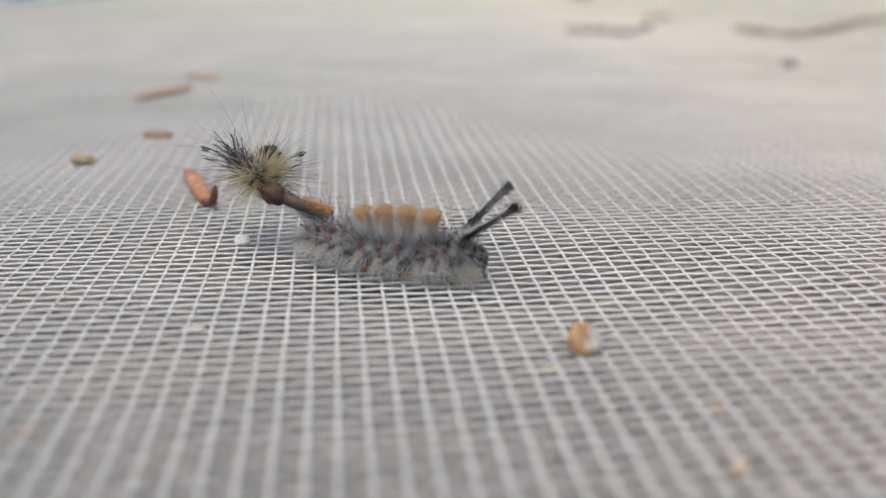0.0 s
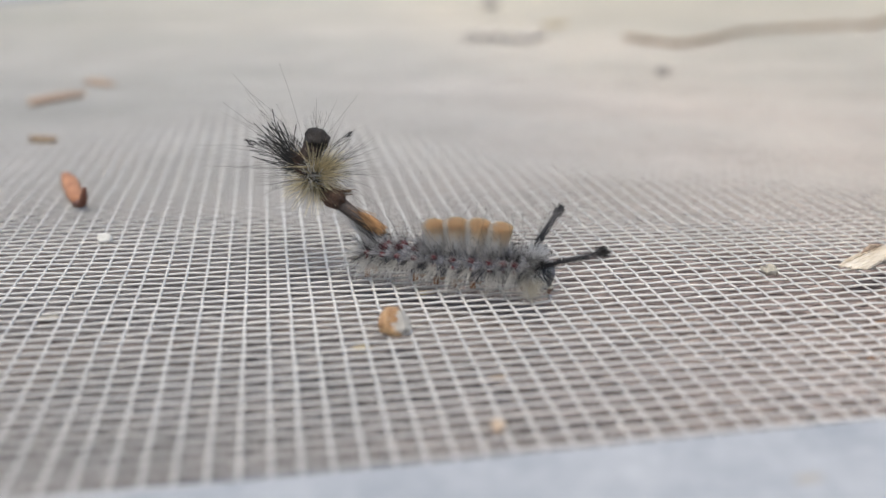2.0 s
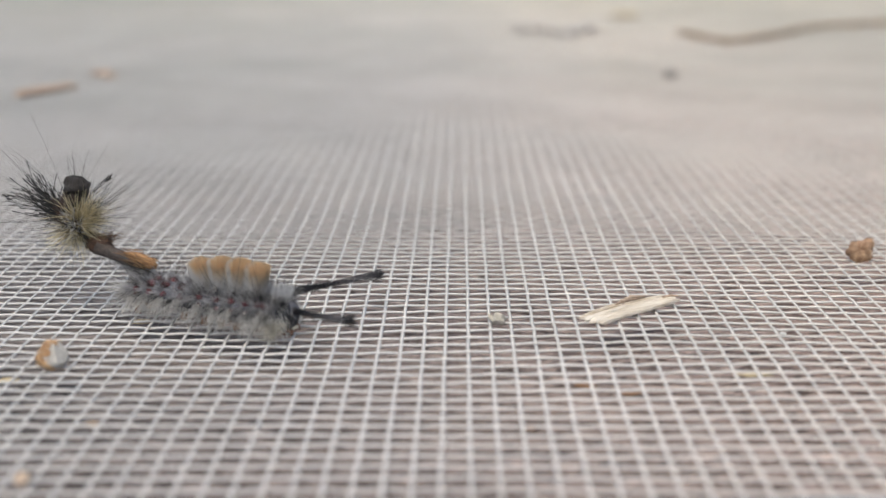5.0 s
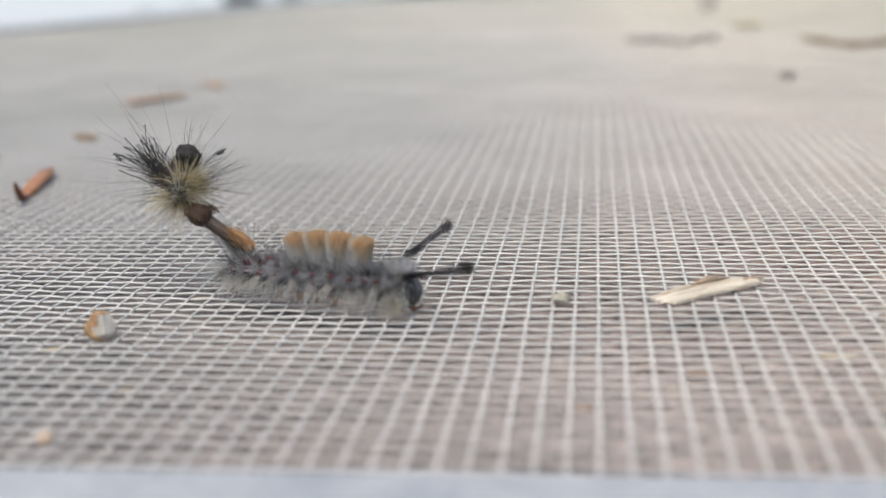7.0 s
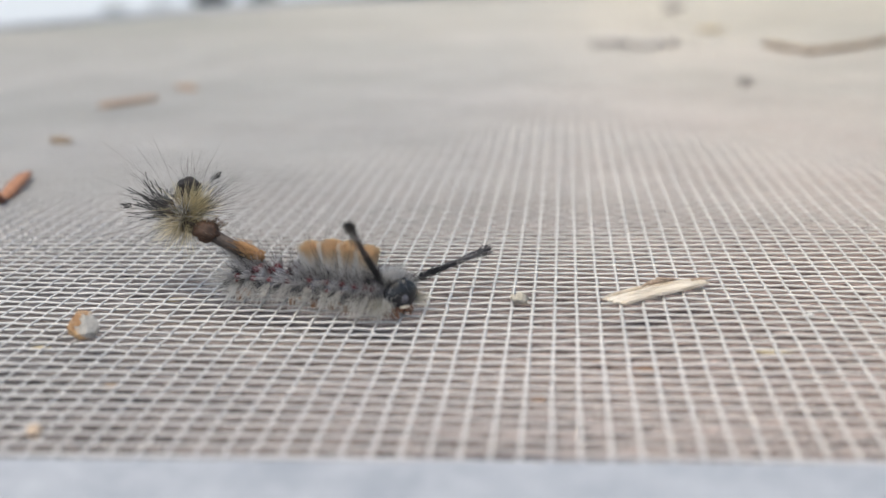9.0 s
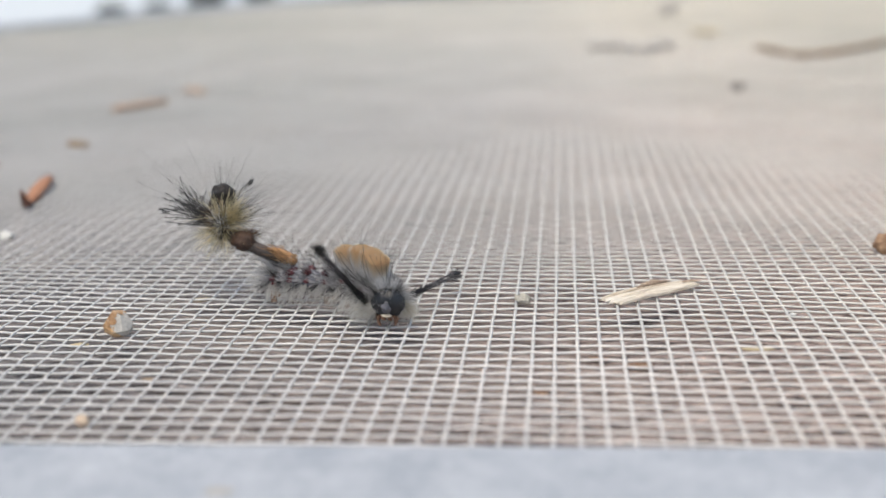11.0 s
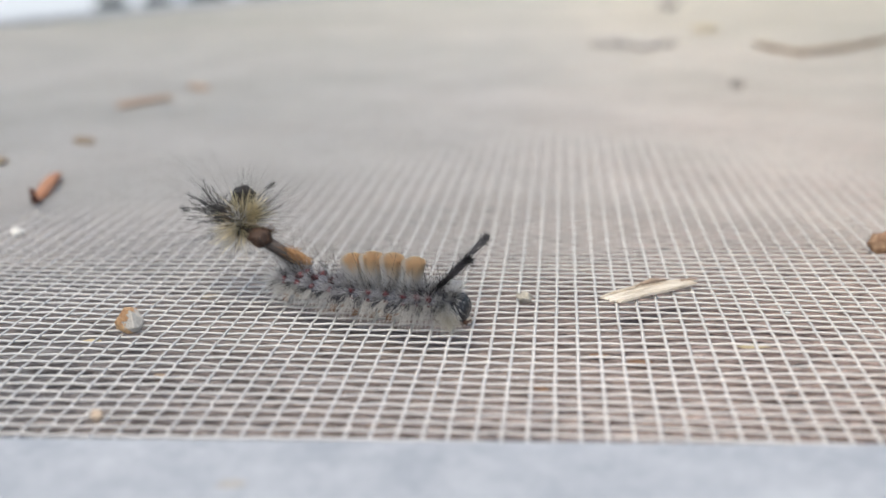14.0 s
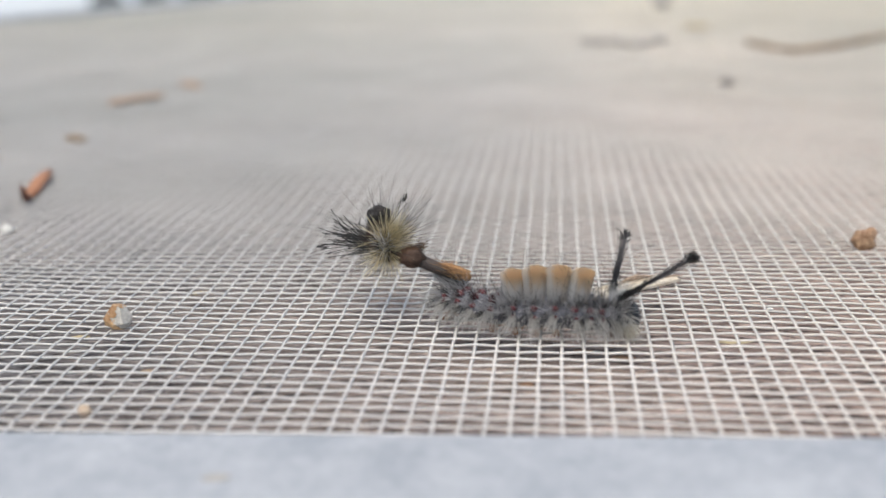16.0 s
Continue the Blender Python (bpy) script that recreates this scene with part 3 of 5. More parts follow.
build_wedged("rusty bark bit on the board under the weave", -2.9, -7.8, (0.6, 0.42, 0.2), CHIP_RUST, 51, 0, -1.95)
build_wedged("faded yellow husk caught in the weave", 14.4, -2.8, (1.5, 0.5, 0.1), YELLOW, 52, 4)
build_wedged("tan grain caught in the weave", -34.9, -19.0, (0.48, 0.44, 0.46), TAN_GRAIN, 53, 0, 0.4)
build_wedged("yellow-brown flake caught in the weave", -35.5, 8.9, (1.2, 0.45, 0.12), YELLOW, 54, 12)
build_wedged("faded yellow husk caught in the weave", -42.2, -3.7, (0.95, 0.5, 0.1), YELLOW, 55, 20)
build_wedged("pale grey flake on the board under the weave", -67.3, 11.6, (0.9, 0.7, 0.12), CRUMB, 57, 15, -1.9)
build_wedged("rusty brown bark bit on the board under the weave", 5.1, -2.2, (1.1, 0.45, 0.15), CHIP_RUST, 58, 5, -1.95)
build_wedged("rusty brown bark bit on the board under the weave", 1.9, -0.9, (0.9, 0.4, 0.15), CHIP_RUST, 59, -8, -1.95)
build_wedged("rusty brown bark bit on the board under the weave", -75.6, -5.2, (0.8, 0.4, 0.15), CHIP_RUST, 60, 10, -1.95)
build_wedged("tan bark bit caught in the weave", -33.2, -10.9, (0.65, 0.4, 0.2), CHIP_TAN, 56)


# ------------------------------------------------------------------ the caterpillar
def segment_shape(long, wide, high, seed):
    """A plump ring of the body with a fold at either end."""
    v, f = ball(long, wide, high, 0.10, seed, 10, 18)
    v = v[:, [2, 1, 0]] * (1, 1, -1) * (long / high, 1, high / long)
    return v, f


def build_segment(body, k):
    """Ring k of the body, from the tail (0) to behind the head (11)."""
    rng = np.random.default_rng(100 + k)
    wide = (0.85, 1.1, 1.25, 1.3, 1.35, 1.4, 1.4, 1.38, 1.32, 1.25, 1.15, 1.0)[k]
    high = wide * 0.98
    seg = part("segment", mesh("segment", *segment_shape(1.45, wide, high, k), SKIN), body)
    # crimson warts along back and flank
    spots = [(0.0, 62, 0.44), (0.1, 22, 0.32)] if k in (1, 2, 3) else [(0.0, 34, 0.34), (0.1, 4, 0.22)] if k < 10 else []
    for x, a, r in spots:
        for side in (1, -1):
            v, f = ball(r, r * 0.85, r * 0.8, 0.3, k, 7, 9)
            part("wart", mesh("wart", v, f, WART), seg, "crimson wart", mm(x, side * math.cos(radians(a)) * wide * 0.98, math.sin(radians(a)) * wide * 1.0))
    # legs
    if k in (0, 3, 4, 5, 6, 9, 10, 11):
        for s in (1, -1):
            v, f = tube([(0, s * 0.45, -0.8), (0.05, s * 0.72, -1.35), (0.1, s * 0.82, -1.75)], [0.34, 0.28, 0.26], 7) if k < 7 else tube([(0.2, s * 0.5, -0.7), (0.6, s * 0.8, -1.2), (0.95, s * 0.75, -1.5), (1.1, s * 0.6, -1.75)], [0.24, 0.2, 0.14, 0.05], 7)
            part("leg", mesh("leg", v, f, PROLEG if k < 7 else LEG), seg, "stubby tan proleg" if k < 7 else "short reddish leg")
    back = -0.45 if k < 3 else 0.25 if k > 9 else -0.08

    def fans(knobs, n, long, spread, thin, row=(0.07, 0.07, 0.07)):
        """Fans of hair out of small knobs; a knob: x, angle above the flank, side, and the way its hair leans."""
        roots, ways, lens = [], [], []
        for x, a, side, lean in knobs:
            out = np.array((0.0, side * math.cos(radians(a)), math.sin(radians(a))))
            roots.append(out * wide * 0.92 + (x, 0, 0) + rng.normal(0, 1, (n, 3)) * row)
            ways.append(out * 0.75 + np.array(lean) + rng.normal(0, 1, (n, 3)) * spread)
            lens.append(rng.uniform(*long, n))
        return np.concatenate(roots), np.concatenate(ways), np.concatenate(lens), thin

    both = (1, -1)
    tufted = k in (4, 5, 6, 7)
    # white fans that hang down the flank, one big and one small on each ring, with gaps between them
    knobs = [(rng.normal(0.0, 0.07), 6 + rng.normal(0, 4), side, (back * 0.7 + rng.normal(0, 0.08), 0, -0.62)) for side in both]
    part("flank_hair", hair_mesh("flank_hair", HAIR_SIDE, *fans(knobs, 60, (0.9, 2.5), (0.26, 0.2, 0.22), 0.026, (0.24, 0.08, 0.14)), seed=k, droop=0.10, wave=0.09), seg, "white flank fan")
    knobs = [(0.42 + rng.normal(0, 0.07), -24 + rng.normal(0, 4), side, (back * 0.5 + rng.normal(0, 0.1), 0, -0.45)) for side in both]
    part("flank_hair", hair_mesh("low_flank_hair", HAIR_SIDE, *fans(knobs, 20, (0.7, 1.5), (0.24, 0.2, 0.2), 0.023, (0.2, 0.08, 0.1)), seed=k + 20, droop=0.10, wave=0.09), seg, "short white fan beside the legs")
    # black bristles in the gaps
    knobs = [(-0.62, 14, side, (back, 0, -0.45)) for side in both] + [(0.3, 52, side, (back, 0, 0.1)) for side in both]
    part("dark_hair", hair_mesh("dark_hair", HAIR_DARK, *fans(knobs, 36 if k > 8 else 24, (0.6, 1.7), (0.24, 0.2, 0.24), 0.020), seed=k + 80, wave=0.09), seg, "black bristles")
    # grey and white stars round the upper warts
    knobs = [(0.0, 33, side, (back, 0, 0.05)) for side in both] + [(-0.35, 20, side, (back, 0, -0.2)) for side in both]
    if tufted:
        knobs += [(x, 48, side, (back, 0, 0.5)) for side in both for x in (-0.45, 0.45)]
    else:
        knobs += [(0.05, 66, side, (back, 0, 0.25)) for side in both]
    if k in (3, 4):
        knobs += [(0.8 if k == 3 else -0.85, a, side, (back, 0, 0.1)) for side in both for a in (15, 50, 75)]
    part("back_hair", hair_mesh("back_hair", HAIR_GREY, *fans(knobs, 40, (0.5, 1.8), (0.5, 0.4, 0.45), 0.022), seed=k + 40, wave=0.09), seg, "grey back hair")
    part("long_hair", hair_mesh("long_hair", HAIR_FINE, *fans([(0, 40, 1, (back, 0, 0.5)), (0, 40, -1, (back, 0, 0.5)), (0, 80, 1, (back, 0, 0.5))], 5, (1.8, 5.2), (0.42, 0.4, 0.4), 0.014), seed=k + 120, tip=0.6, wave=0.1), seg, "long fine hairs")
    if k == 0:
        part("rear_hair", hair_mesh("rear_hair", HAIR_SIDE, *fans([(-0.6, a, side, (-1.2, 0, -0.15)) for side in both for a in (-20, 10, 40)], 40, (1.0, 2.9), (0.35, 0.3, 0.3), 0.017), seed=170, wave=0.09), seg, "pale hair fanning out behind")
    if k in (10, 11):
        part("down", hair_mesh("down", HAIR_CREAM, *fans([(0.2, -15, side, (0.3, 0, -0.3)) for side in both], 60, (0.7, 1.6), (0.35, 0.3, 0.3), 0.020), seed=k + 150), seg, "cream down beside the head")
        part("down", hair_mesh("top_down", HAIR_WHITE, *fans([(0.2, 70, side, (0.2, 0, 0.4)) for side in both], 110, (0.7, 1.9), (0.42, 0.4, 0.4), 0.014), seed=k + 160), seg, "white down behind the head")
    # brush tufts on four rings: close-set, flat-topped, white below and at the edges
    if tufted:
        n = 1150
        at = rng.uniform(-1, 1, (n, 2))
        at = at[np.abs(at[:, 0]) ** 3 + np.abs(at[:, 1]) ** 3 < 1]
        n = len(at)
        roots = np.stack([at[:, 0] * 0.80 + {4: -0.26, 5: -0.08, 6: 0.10, 7: 0.28}[k], at[:, 1] * 0.52, np.full(n, wide * 0.84)], -1)
        lean = {4: -0.09, 5: -0.03, 6: 0.04, 7: 0.13}[k]
        ways = np.stack([at[:, 0] * 0.085 + lean, at[:, 1] * 0.15, np.ones(n)], -1) + rng.normal(0, 0.022, (n, 3))
        lens = {4: 2.65, 5: 2.95, 6: 3.0, 7: 2.85}[k] - 0.30 * np.abs(at[:, 0]) ** 2.6 - 0.30 * np.abs(at[:, 1]) ** 2.5 + rng.normal(0, 0.06, n)
        rear = at[:, 0] + rng.normal(0, 0.10, n) < -0.36
        part("brush_tuft", hair_mesh("brush_tuft", HAIR_TUFT, roots[~rear], ways[~rear], lens[~rear], 0.028, seed=k + 200, wave=0.02, tip=0.7), seg, "tawny brush tuft, white at its base")
        part("tuft_edge", hair_mesh("tuft_edge", HAIR_EDGE, roots[rear], ways[rear], lens[rear] - 0.05, 0.026, seed=k + 210, wave=0.03, tip=0.6), seg, "cream rear edge of the tuft")
        n = 190
        a = rng.uniform(0, 2 * math.pi, n)
        roots = np.stack([np.cos(a) * 0.60 + rng.normal(0, 0.05, n), np.sin(a) * 0.66 + rng.normal(0, 0.06, n), np.full(n, wide * 0.78)], -1)
        ways = np.stack([np.cos(a) * 0.13 + lean, np.sin(a) * 0.26, np.ones(n)], -1) + rng.normal(0, 0.05, (n, 3))
        part("tuft_fringe", hair_mesh("tuft_fringe", HAIR_WHITE, roots, ways, rng.uniform(1.0, 2.3, n), 0.026, seed=k + 230, wave=0.04), seg, "white hairs skirting the tuft")
    return seg


def build_head(body):
    rng = np.random.default_rng(7)
    v, f = ball(1.02, 1.5, 1.36, 0.05, 3, 26, 40)
    seam = np.exp(-(v[:, 1] / 0.16) ** 2) * (v[:, 2] > -0.35)
    v *= (1 - 0.10 * seam)[:, None]
    v[:, 0] -= 0.12 * np.exp(-(v[:, 1] / 0.45) ** 2) * (np.abs(v[:, 2] + 0.3) < 0.25)
    head = part("head", mesh("head", v, f, HEAD_BLACK), body, "blue-black head in two lobes")
    for n, away, long, thin in ((80, (-0.2, 0, 1.1), (0.4, 1.2), 0.012), (24, (0.7, 0, 0.35), (0.25, 0.6), 0.008)):
        w = rng.normal(0, 1, (n, 3)) * (0.7, 1, 0.6) + away
        w /= np.linalg.norm(w, axis=1, keepdims=True)
        part("face_hair", hair_mesh("face_hair", HAIR_GREY, w * (1.0, 1.46, 1.32), w + rng.normal(0, 0.4, (n, 3)) + (0, 0, 0.2), rng.uniform(*long, n), thin, seed=15), head, "fine grey hair on the head")
    v, f = ball(0.26, 0.48, 0.15, 0.3, 5, 9, 14)
    part("labrum", mesh("labrum", v, f, MOUTH), head, "cream upper lip", mm(0.86, 0, -0.78))
    for s in (1, -1):
        v, f = ball(0.25, 0.24, 0.26, 0.2, 6, 7, 9)
        part("mandible", mesh("mandible", v, f, LEG), head, "brown jaw", mm(0.78, s * 0.28, -1.08))
        v, f = tube([(0.7, s * 0.62, -0.85), (0.95, s * 0.72, -1.05), (1.0, s * 0.66, -1.3)], [0.11, 0.08, 0.03], 6)
        part("feeler", mesh("feeler", v, f, LEG), head, "brown feeler")
        v, f = ball(0.05, 0.05, 0.2, 0.25, 8, 9, 10)
        part("face_mark", mesh("face_mark", v, f, CRUMB), head, "white streak", mm(0.72, s * 0.48, 0.68, 0, -32, s * 25))
    n = 260
    a = rng.uniform(0, 2 * math.pi, n)
    roots = np.stack([rng.normal(-0.95, 0.12, n), np.cos(a) * 1.35, np.sin(a) * 1.3], -1)
    ways = np.stack([rng.normal(0.2, 0.35, n), np.cos(a) * 0.9, np.sin(a) * 0.7 - 0.1], -1) + rng.normal(0, 0.2, (n, 3))
    part("collar_hair", hair_mesh("collar_hair", HAIR_SIDE, roots, ways, rng.uniform(0.6, 1.6, n), 0.019, seed=9, droop=0.15), head, "pale hair collar")
    n = 70
    roots = np.stack([rng.normal(-0.9, 0.15, n), rng.normal(0, 0.6, n), np.full(n, 1.1)], -1)
    ways = np.stack([rng.normal(0.35, 0.3, n), roots[:, 1] * 0.6, rng.normal(0.75, 0.2, n)], -1)
    part("crown_hair", hair_mesh("crown_hair", HAIR_GREY, roots, ways, rng.uniform(0.5, 1.2, n), 0.016, seed=11), head, "grey down over the head")
    for s in (1, -1):
        n = 230
        roots = np.array((-0.45, s * 1.25, -0.5)) + rng.normal(0, 0.18, (n, 3))
        ways = np.array((0.25, s * 0.85, -0.32)) + rng.normal(0, 0.3, (n, 3))
        part("cheek_down", hair_mesh("cheek_down", HAIR_CREAM, roots, ways, rng.uniform(0.8, 2.0, n), 0.016, seed=13 + s), head, "cream cheek down")
    return head


def build_pencil(body, seed):
    """A long black hair pencil with a plumed tip; it points along its own x."""
    rng = np.random.default_rng(seed)
    n = 40
    roots = np.stack([np.zeros(n), rng.normal(0, 0.15, n), rng.normal(0, 0.15, n)], -1)
    ends = np.stack([np.full(n, 7.9) + rng.normal(0, 0.35, n), rng.normal(0, 0.20, n), rng.normal(0, 0.20, n)], -1)
    pencil = part("hair_pencil", hair_mesh("hair_pencil", HAIR_PENCIL, roots, ends - roots, rng.uniform(6.9, 8.1, n), 0.020, seed=seed, wave=0.026, tip=0.8, rings=7), body, "long black hair pencil with a plumed tip")
    n = 120
    roots = np.stack([8.0 - np.abs(rng.normal(0, 0.55, n)), rng.normal(0, 0.17, n), rng.normal(0, 0.17, n)], -1)
    ways = np.stack([np.full(n, 1.0), roots[:, 1] * 1.1, roots[:, 2] * 1.1], -1) + rng.normal(0, 0.20, (n, 3))
    part("plume", hair_mesh("plume", HAIR_DARK, roots, ways, rng.uniform(0.25, 0.7, n), 0.026, seed=seed + 1, tip=1.0, wave=0.12), pencil, "black plumed tip")
    n = 190
    roots = np.stack([rng.triangular(-1.2, -1.0, 4.2, n), rng.normal(0, 0.13, n), rng.normal(0, 0.13, n)], -1)
    ways = np.stack([np.full(n, 1.0), roots[:, 1] * 1.2, roots[:, 2] * 1.2], -1) + rng.normal(0, 0.10, (n, 3))
    part("barb", hair_mesh("barb", HAIR_DARK, roots, ways, rng.uniform(0.5, 1.2, n), 0.026, seed=seed + 2), pencil, "denser black lower half")
    n = 60
    roots = np.stack([rng.uniform(2.5, 6.8, n), rng.normal(0, 0.14, n), rng.normal(0, 0.14, n)], -1)
    ways = np.stack([np.full(n, 1.0), roots[:, 1] * 2.0, roots[:, 2] * 2.0], -1) + rng.normal(0, 0.18, (n, 3))
    part("barb", hair_mesh("side_barb", HAIR_PENCIL, roots, ways, rng.uniform(0.3, 0.9, n), 0.014, seed=seed + 3), pencil, "loose grey side hairs")
    return pencil


def build_tail(body):
    """The tail tuft that the cast skin hangs on; it points along its own x."""
    rng = np.random.default_rng(31)
    n = 720
    roots = np.stack([rng.uniform(-0.6, 1.4, n), rng.normal(0, 0.36, n), rng.normal(0.42, 0.22, n)], -1)
    ends = np.stack([roots[:, 0] + 3.0, rng.normal(0, 0.26, n), rng.normal(0.30, 0.16, n)], -1)
    tail = part("tail_tuft", hair_mesh("tail_tuft", HAIR_TAIL, roots, ends - roots, rng.uniform(0.8, 2.1, n), 0.022, seed=32, droop=0.12, wave=0.04, tip=0.6), body, "orange tail tuft darkening to brown")
    v, f = tube([(-0.7, 0, 0.28), (0.2, 0, 0.42), (1.4, 0, 0.4), (2.6, 0, 0.3)], [0.25, 0.5, 0.46, 0.12], 10, 1.0, 0.08, 4)
    part("tuft_core", mesh("tuft_core", v, f, TAIL_CORE), tail, "dense orange heart of the tuft")
    n = 170
    roots = np.stack([rng.uniform(-0.6, 0.5, n), rng.normal(0, 0.4, n), rng.normal(-0.25, 0.3, n)], -1)
    ends = np.stack([rng.uniform(3.4, 5.2, n), rng.normal(0, 0.40, n), rng.normal(-0.15, 0.3, n)], -1)
    part("tail_hair", hair_mesh("tail_hair", HAIR_FINE, roots, ends - roots, rng.uniform(2.0, 4.8, n), 0.018, seed=33), tail, "dark hairs beside the tail tuft")
    n = 90
    roots = np.stack([rng.uniform(-0.6, 0.5, n), rng.normal(0, 0.5, n), rng.normal(-0.6, 0.25, n)], -1)
    ends = np.stack([rng.uniform(3.4, 5.2, n), rng.normal(0, 0.7, n), rng.normal(-0.9, 0.4, n)], -1)
    part("tail_hair", hair_mesh("pale_tail_hair", HAIR_GREY, roots, ends - roots, rng.uniform(1.5, 4.2, n), 0.022, seed=34), tail, "grey hairs beside the tail tuft")
    v, f = tube([(0.6, 0, -0.05), (1.9, 0, 0.0), (3.3, 0, 0.02), (4.8, 0, 0)], [0.5, 0.56, 0.5, 0.55], 9, 1.0, 0.15)
    part("stalk", mesh("stalk", v, f, STALK), tail, "shrivelled dark stalk")
    return tail


def build_cast_skin(body):
    """The bristly cast skin; x to its right, z to its head capsule, origin at the stalk."""
    rng = np.random.default_rng(51)
    v, f = ball(1.25, 0.95, 0.92, 0.25, 5, 16, 22)
    v = v @ np.array(Matrix.Rotation(radians(-30), 3, "Y"))
    skin = part("cast_skin", mesh("cast_skin", v, f, KNOB), body, "bristly cast skin with a black head capsule")
    core = np.array((-1.8, 0.0, 1.7))
    v, f = joined(tube([(0, 0, 0), (-1.0, 0, 0.85), (-2.0, 0.05, 1.65), (-2.2, 0.1, 3.4), (-1.5, 0.1, 4.9)], [0.6, 0.55, 0.85, 1.12, 0.8], 12, 1.0, 0.22, 3))
    part("husk", mesh("husk", v, f, HUSK), skin, "shrivelled dark brown husk")
    v, f = ball(1.15, 1.05, 0.98, 0.26, 8, 22, 30)
    part("head_capsule", mesh("head_capsule", v, f, HUSK_BLACK), skin, "dull black empty head capsule", mm(-1.3, 0.1, 5.15))
    # straw-coloured spines fanning out of the core
    def fan(n, centre, out, lens, flat, away):
        d = rng.normal(0, 1, (n, 3)) * (1, flat, 1) + away
        d /= np.linalg.norm(d, axis=1, keepdims=True)
        return centre + d * out + rng.normal(0, 0.32, (n, 3)), d + rng.normal(0, 0.22, (n, 3)), rng.uniform(*lens, n)
    part("spine", hair_mesh("spine", HAIR_STRAW, *fan(230, core, 0.4, (1.0, 2.9), 0.7, (-0.3, -0.35, -0.6)), 0.030, seed=53, wave=0.08), skin, "straw-yellow spines")
    part("spine", hair_mesh("upper_spine", HAIR_STRAW, *fan(330, core + (0.4, -0.35, 0.5), 0.4, (1.2, 3.1), 0.7, (1.1, -0.35, 0.5)), 0.031, seed=54, wave=0.08), skin, "straw-yellow spines")
    part("spine", hair_mesh("pale_spine", HAIR_WHITE, *fan(130, core + (0.15, -0.75, 0.1), 0.35, (0.4, 1.7), 1.0, (0.1, -0.8, 0.1)), 0.026, seed=59), skin, "short white spines")
    part("bristle", hair_mesh("bristle", HAIR_TIPPED, *fan(170, core, 0.4, (1.6, 3.4), 0.6, (0.1, -0.1, -0.2)), 0.018, seed=55, wave=0.08), skin, "dark-tipped bristles")
    part("bristle", hair_mesh("rosette", HAIR_DARK, *fan(230, core + (0.1, -0.65, 0.1), 0.25, (0.4, 1.5), 1.0, (0.0, -0.7, 0.0)), 0.025, seed=63), skin, "black rosette of bristles")
    part("bristle", hair_mesh("side_bristle", HAIR_FINE, *fan(120, core + (0.7, 0, 0.6), 0.4, (2.4, 5.4), 0.45, (1.7, 0.0, 0.5)), 0.015, seed=56, tip=0.5, wave=0.09), skin, "dark fine bristles")
    part("bristle", hair_mesh("left_bristle", HAIR_FINE, *fan(60, core + (-0.5, 0, 0.6), 0.4, (2.0, 5.0), 0.45, (-1.7, 0.0, 0.4)), 0.014, seed=66, tip=0.5, wave=0.09), skin, "dark fine bristles")
    part("long_hair", hair_mesh("long_hair", HAIR_FINE, *fan(22, core + (-0.5, 0, 1.5), 0.5, (4.0, 9.4), 0.5, (-1.9, 0, 1.8)), 0.016, seed=57, wave=0.12, tip=0.6), skin, "long fine hairs")
    part("long_hair", hair_mesh("top_hair", HAIR_FINE, *fan(9, core + (0.4, 0, 2.6), 0.5, (2.5, 5.0), 0.5, (0.3, 0, 1.9)), 0.019, seed=58, wave=0.12, tip=0.6), skin, "long fine hairs")
    # dark hair over the husk and the capsule's rim
    n = 220
    a, h = rng.uniform(0, 2 * math.pi, n), rng.uniform(2.4, 5.0, n)
    d = np.stack([np.cos(a), np.sin(a), rng.normal(0.3, 0.4, n)], -1)
    part("husk_hair", hair_mesh("husk_hair", HAIR_DARK, np.stack([-2.0 + 0.1 * h, np.full(n, 0.1), h], -1) + d * (0.9, 0.9, 0), d + rng.normal(0, 0.3, (n, 3)), rng.uniform(0.3, 1.1, n), 0.020, seed=67, wave=0.1), skin, "dark hair on the husk")
    n = 160
    d = rng.normal(0, 1, (n, 3))
    d /= np.linalg.norm(d, axis=1, keepdims=True)
    part("husk_hair", hair_mesh("knob_hair", HAIR_BROWN, d * (1.1, 0.85, 0.8), d + rng.normal(0, 0.3, (n, 3)), rng.uniform(0.2, 0.6, n), 0.020, seed=68), skin, "short brown hair on the knob")
    # brown patch above the stalk
    n = 130
    roots = np.array((0.55, -0.1, 0.45)) + rng.normal(0, 0.4, (n, 3)) * (1.4, 1, 0.5)
    part("patch", hair_mesh("patch", HAIR_BROWN, roots, rng.normal(0, 0.35, (n, 3)) + (1.0, -0.1, 0.05), rng.uniform(0.3, 0.7, n), 0.034, seed=60), skin, "rusty brown patch")
    # black crest of matted plumed hairs
    v, f = tube([core + (-0.3, 0, 0.4), core + (-1.0, -0.05, 1.2), core + (-1.45, 0, 2.0), core + (-1.8, 0, 2.8)], [0.72, 0.62, 0.44, 0.16], 9, 1.0, 0.25, 7)
    part("crest_stem", mesh("crest_stem", v, f, KNOB), skin, "dark matted stem of the crest")
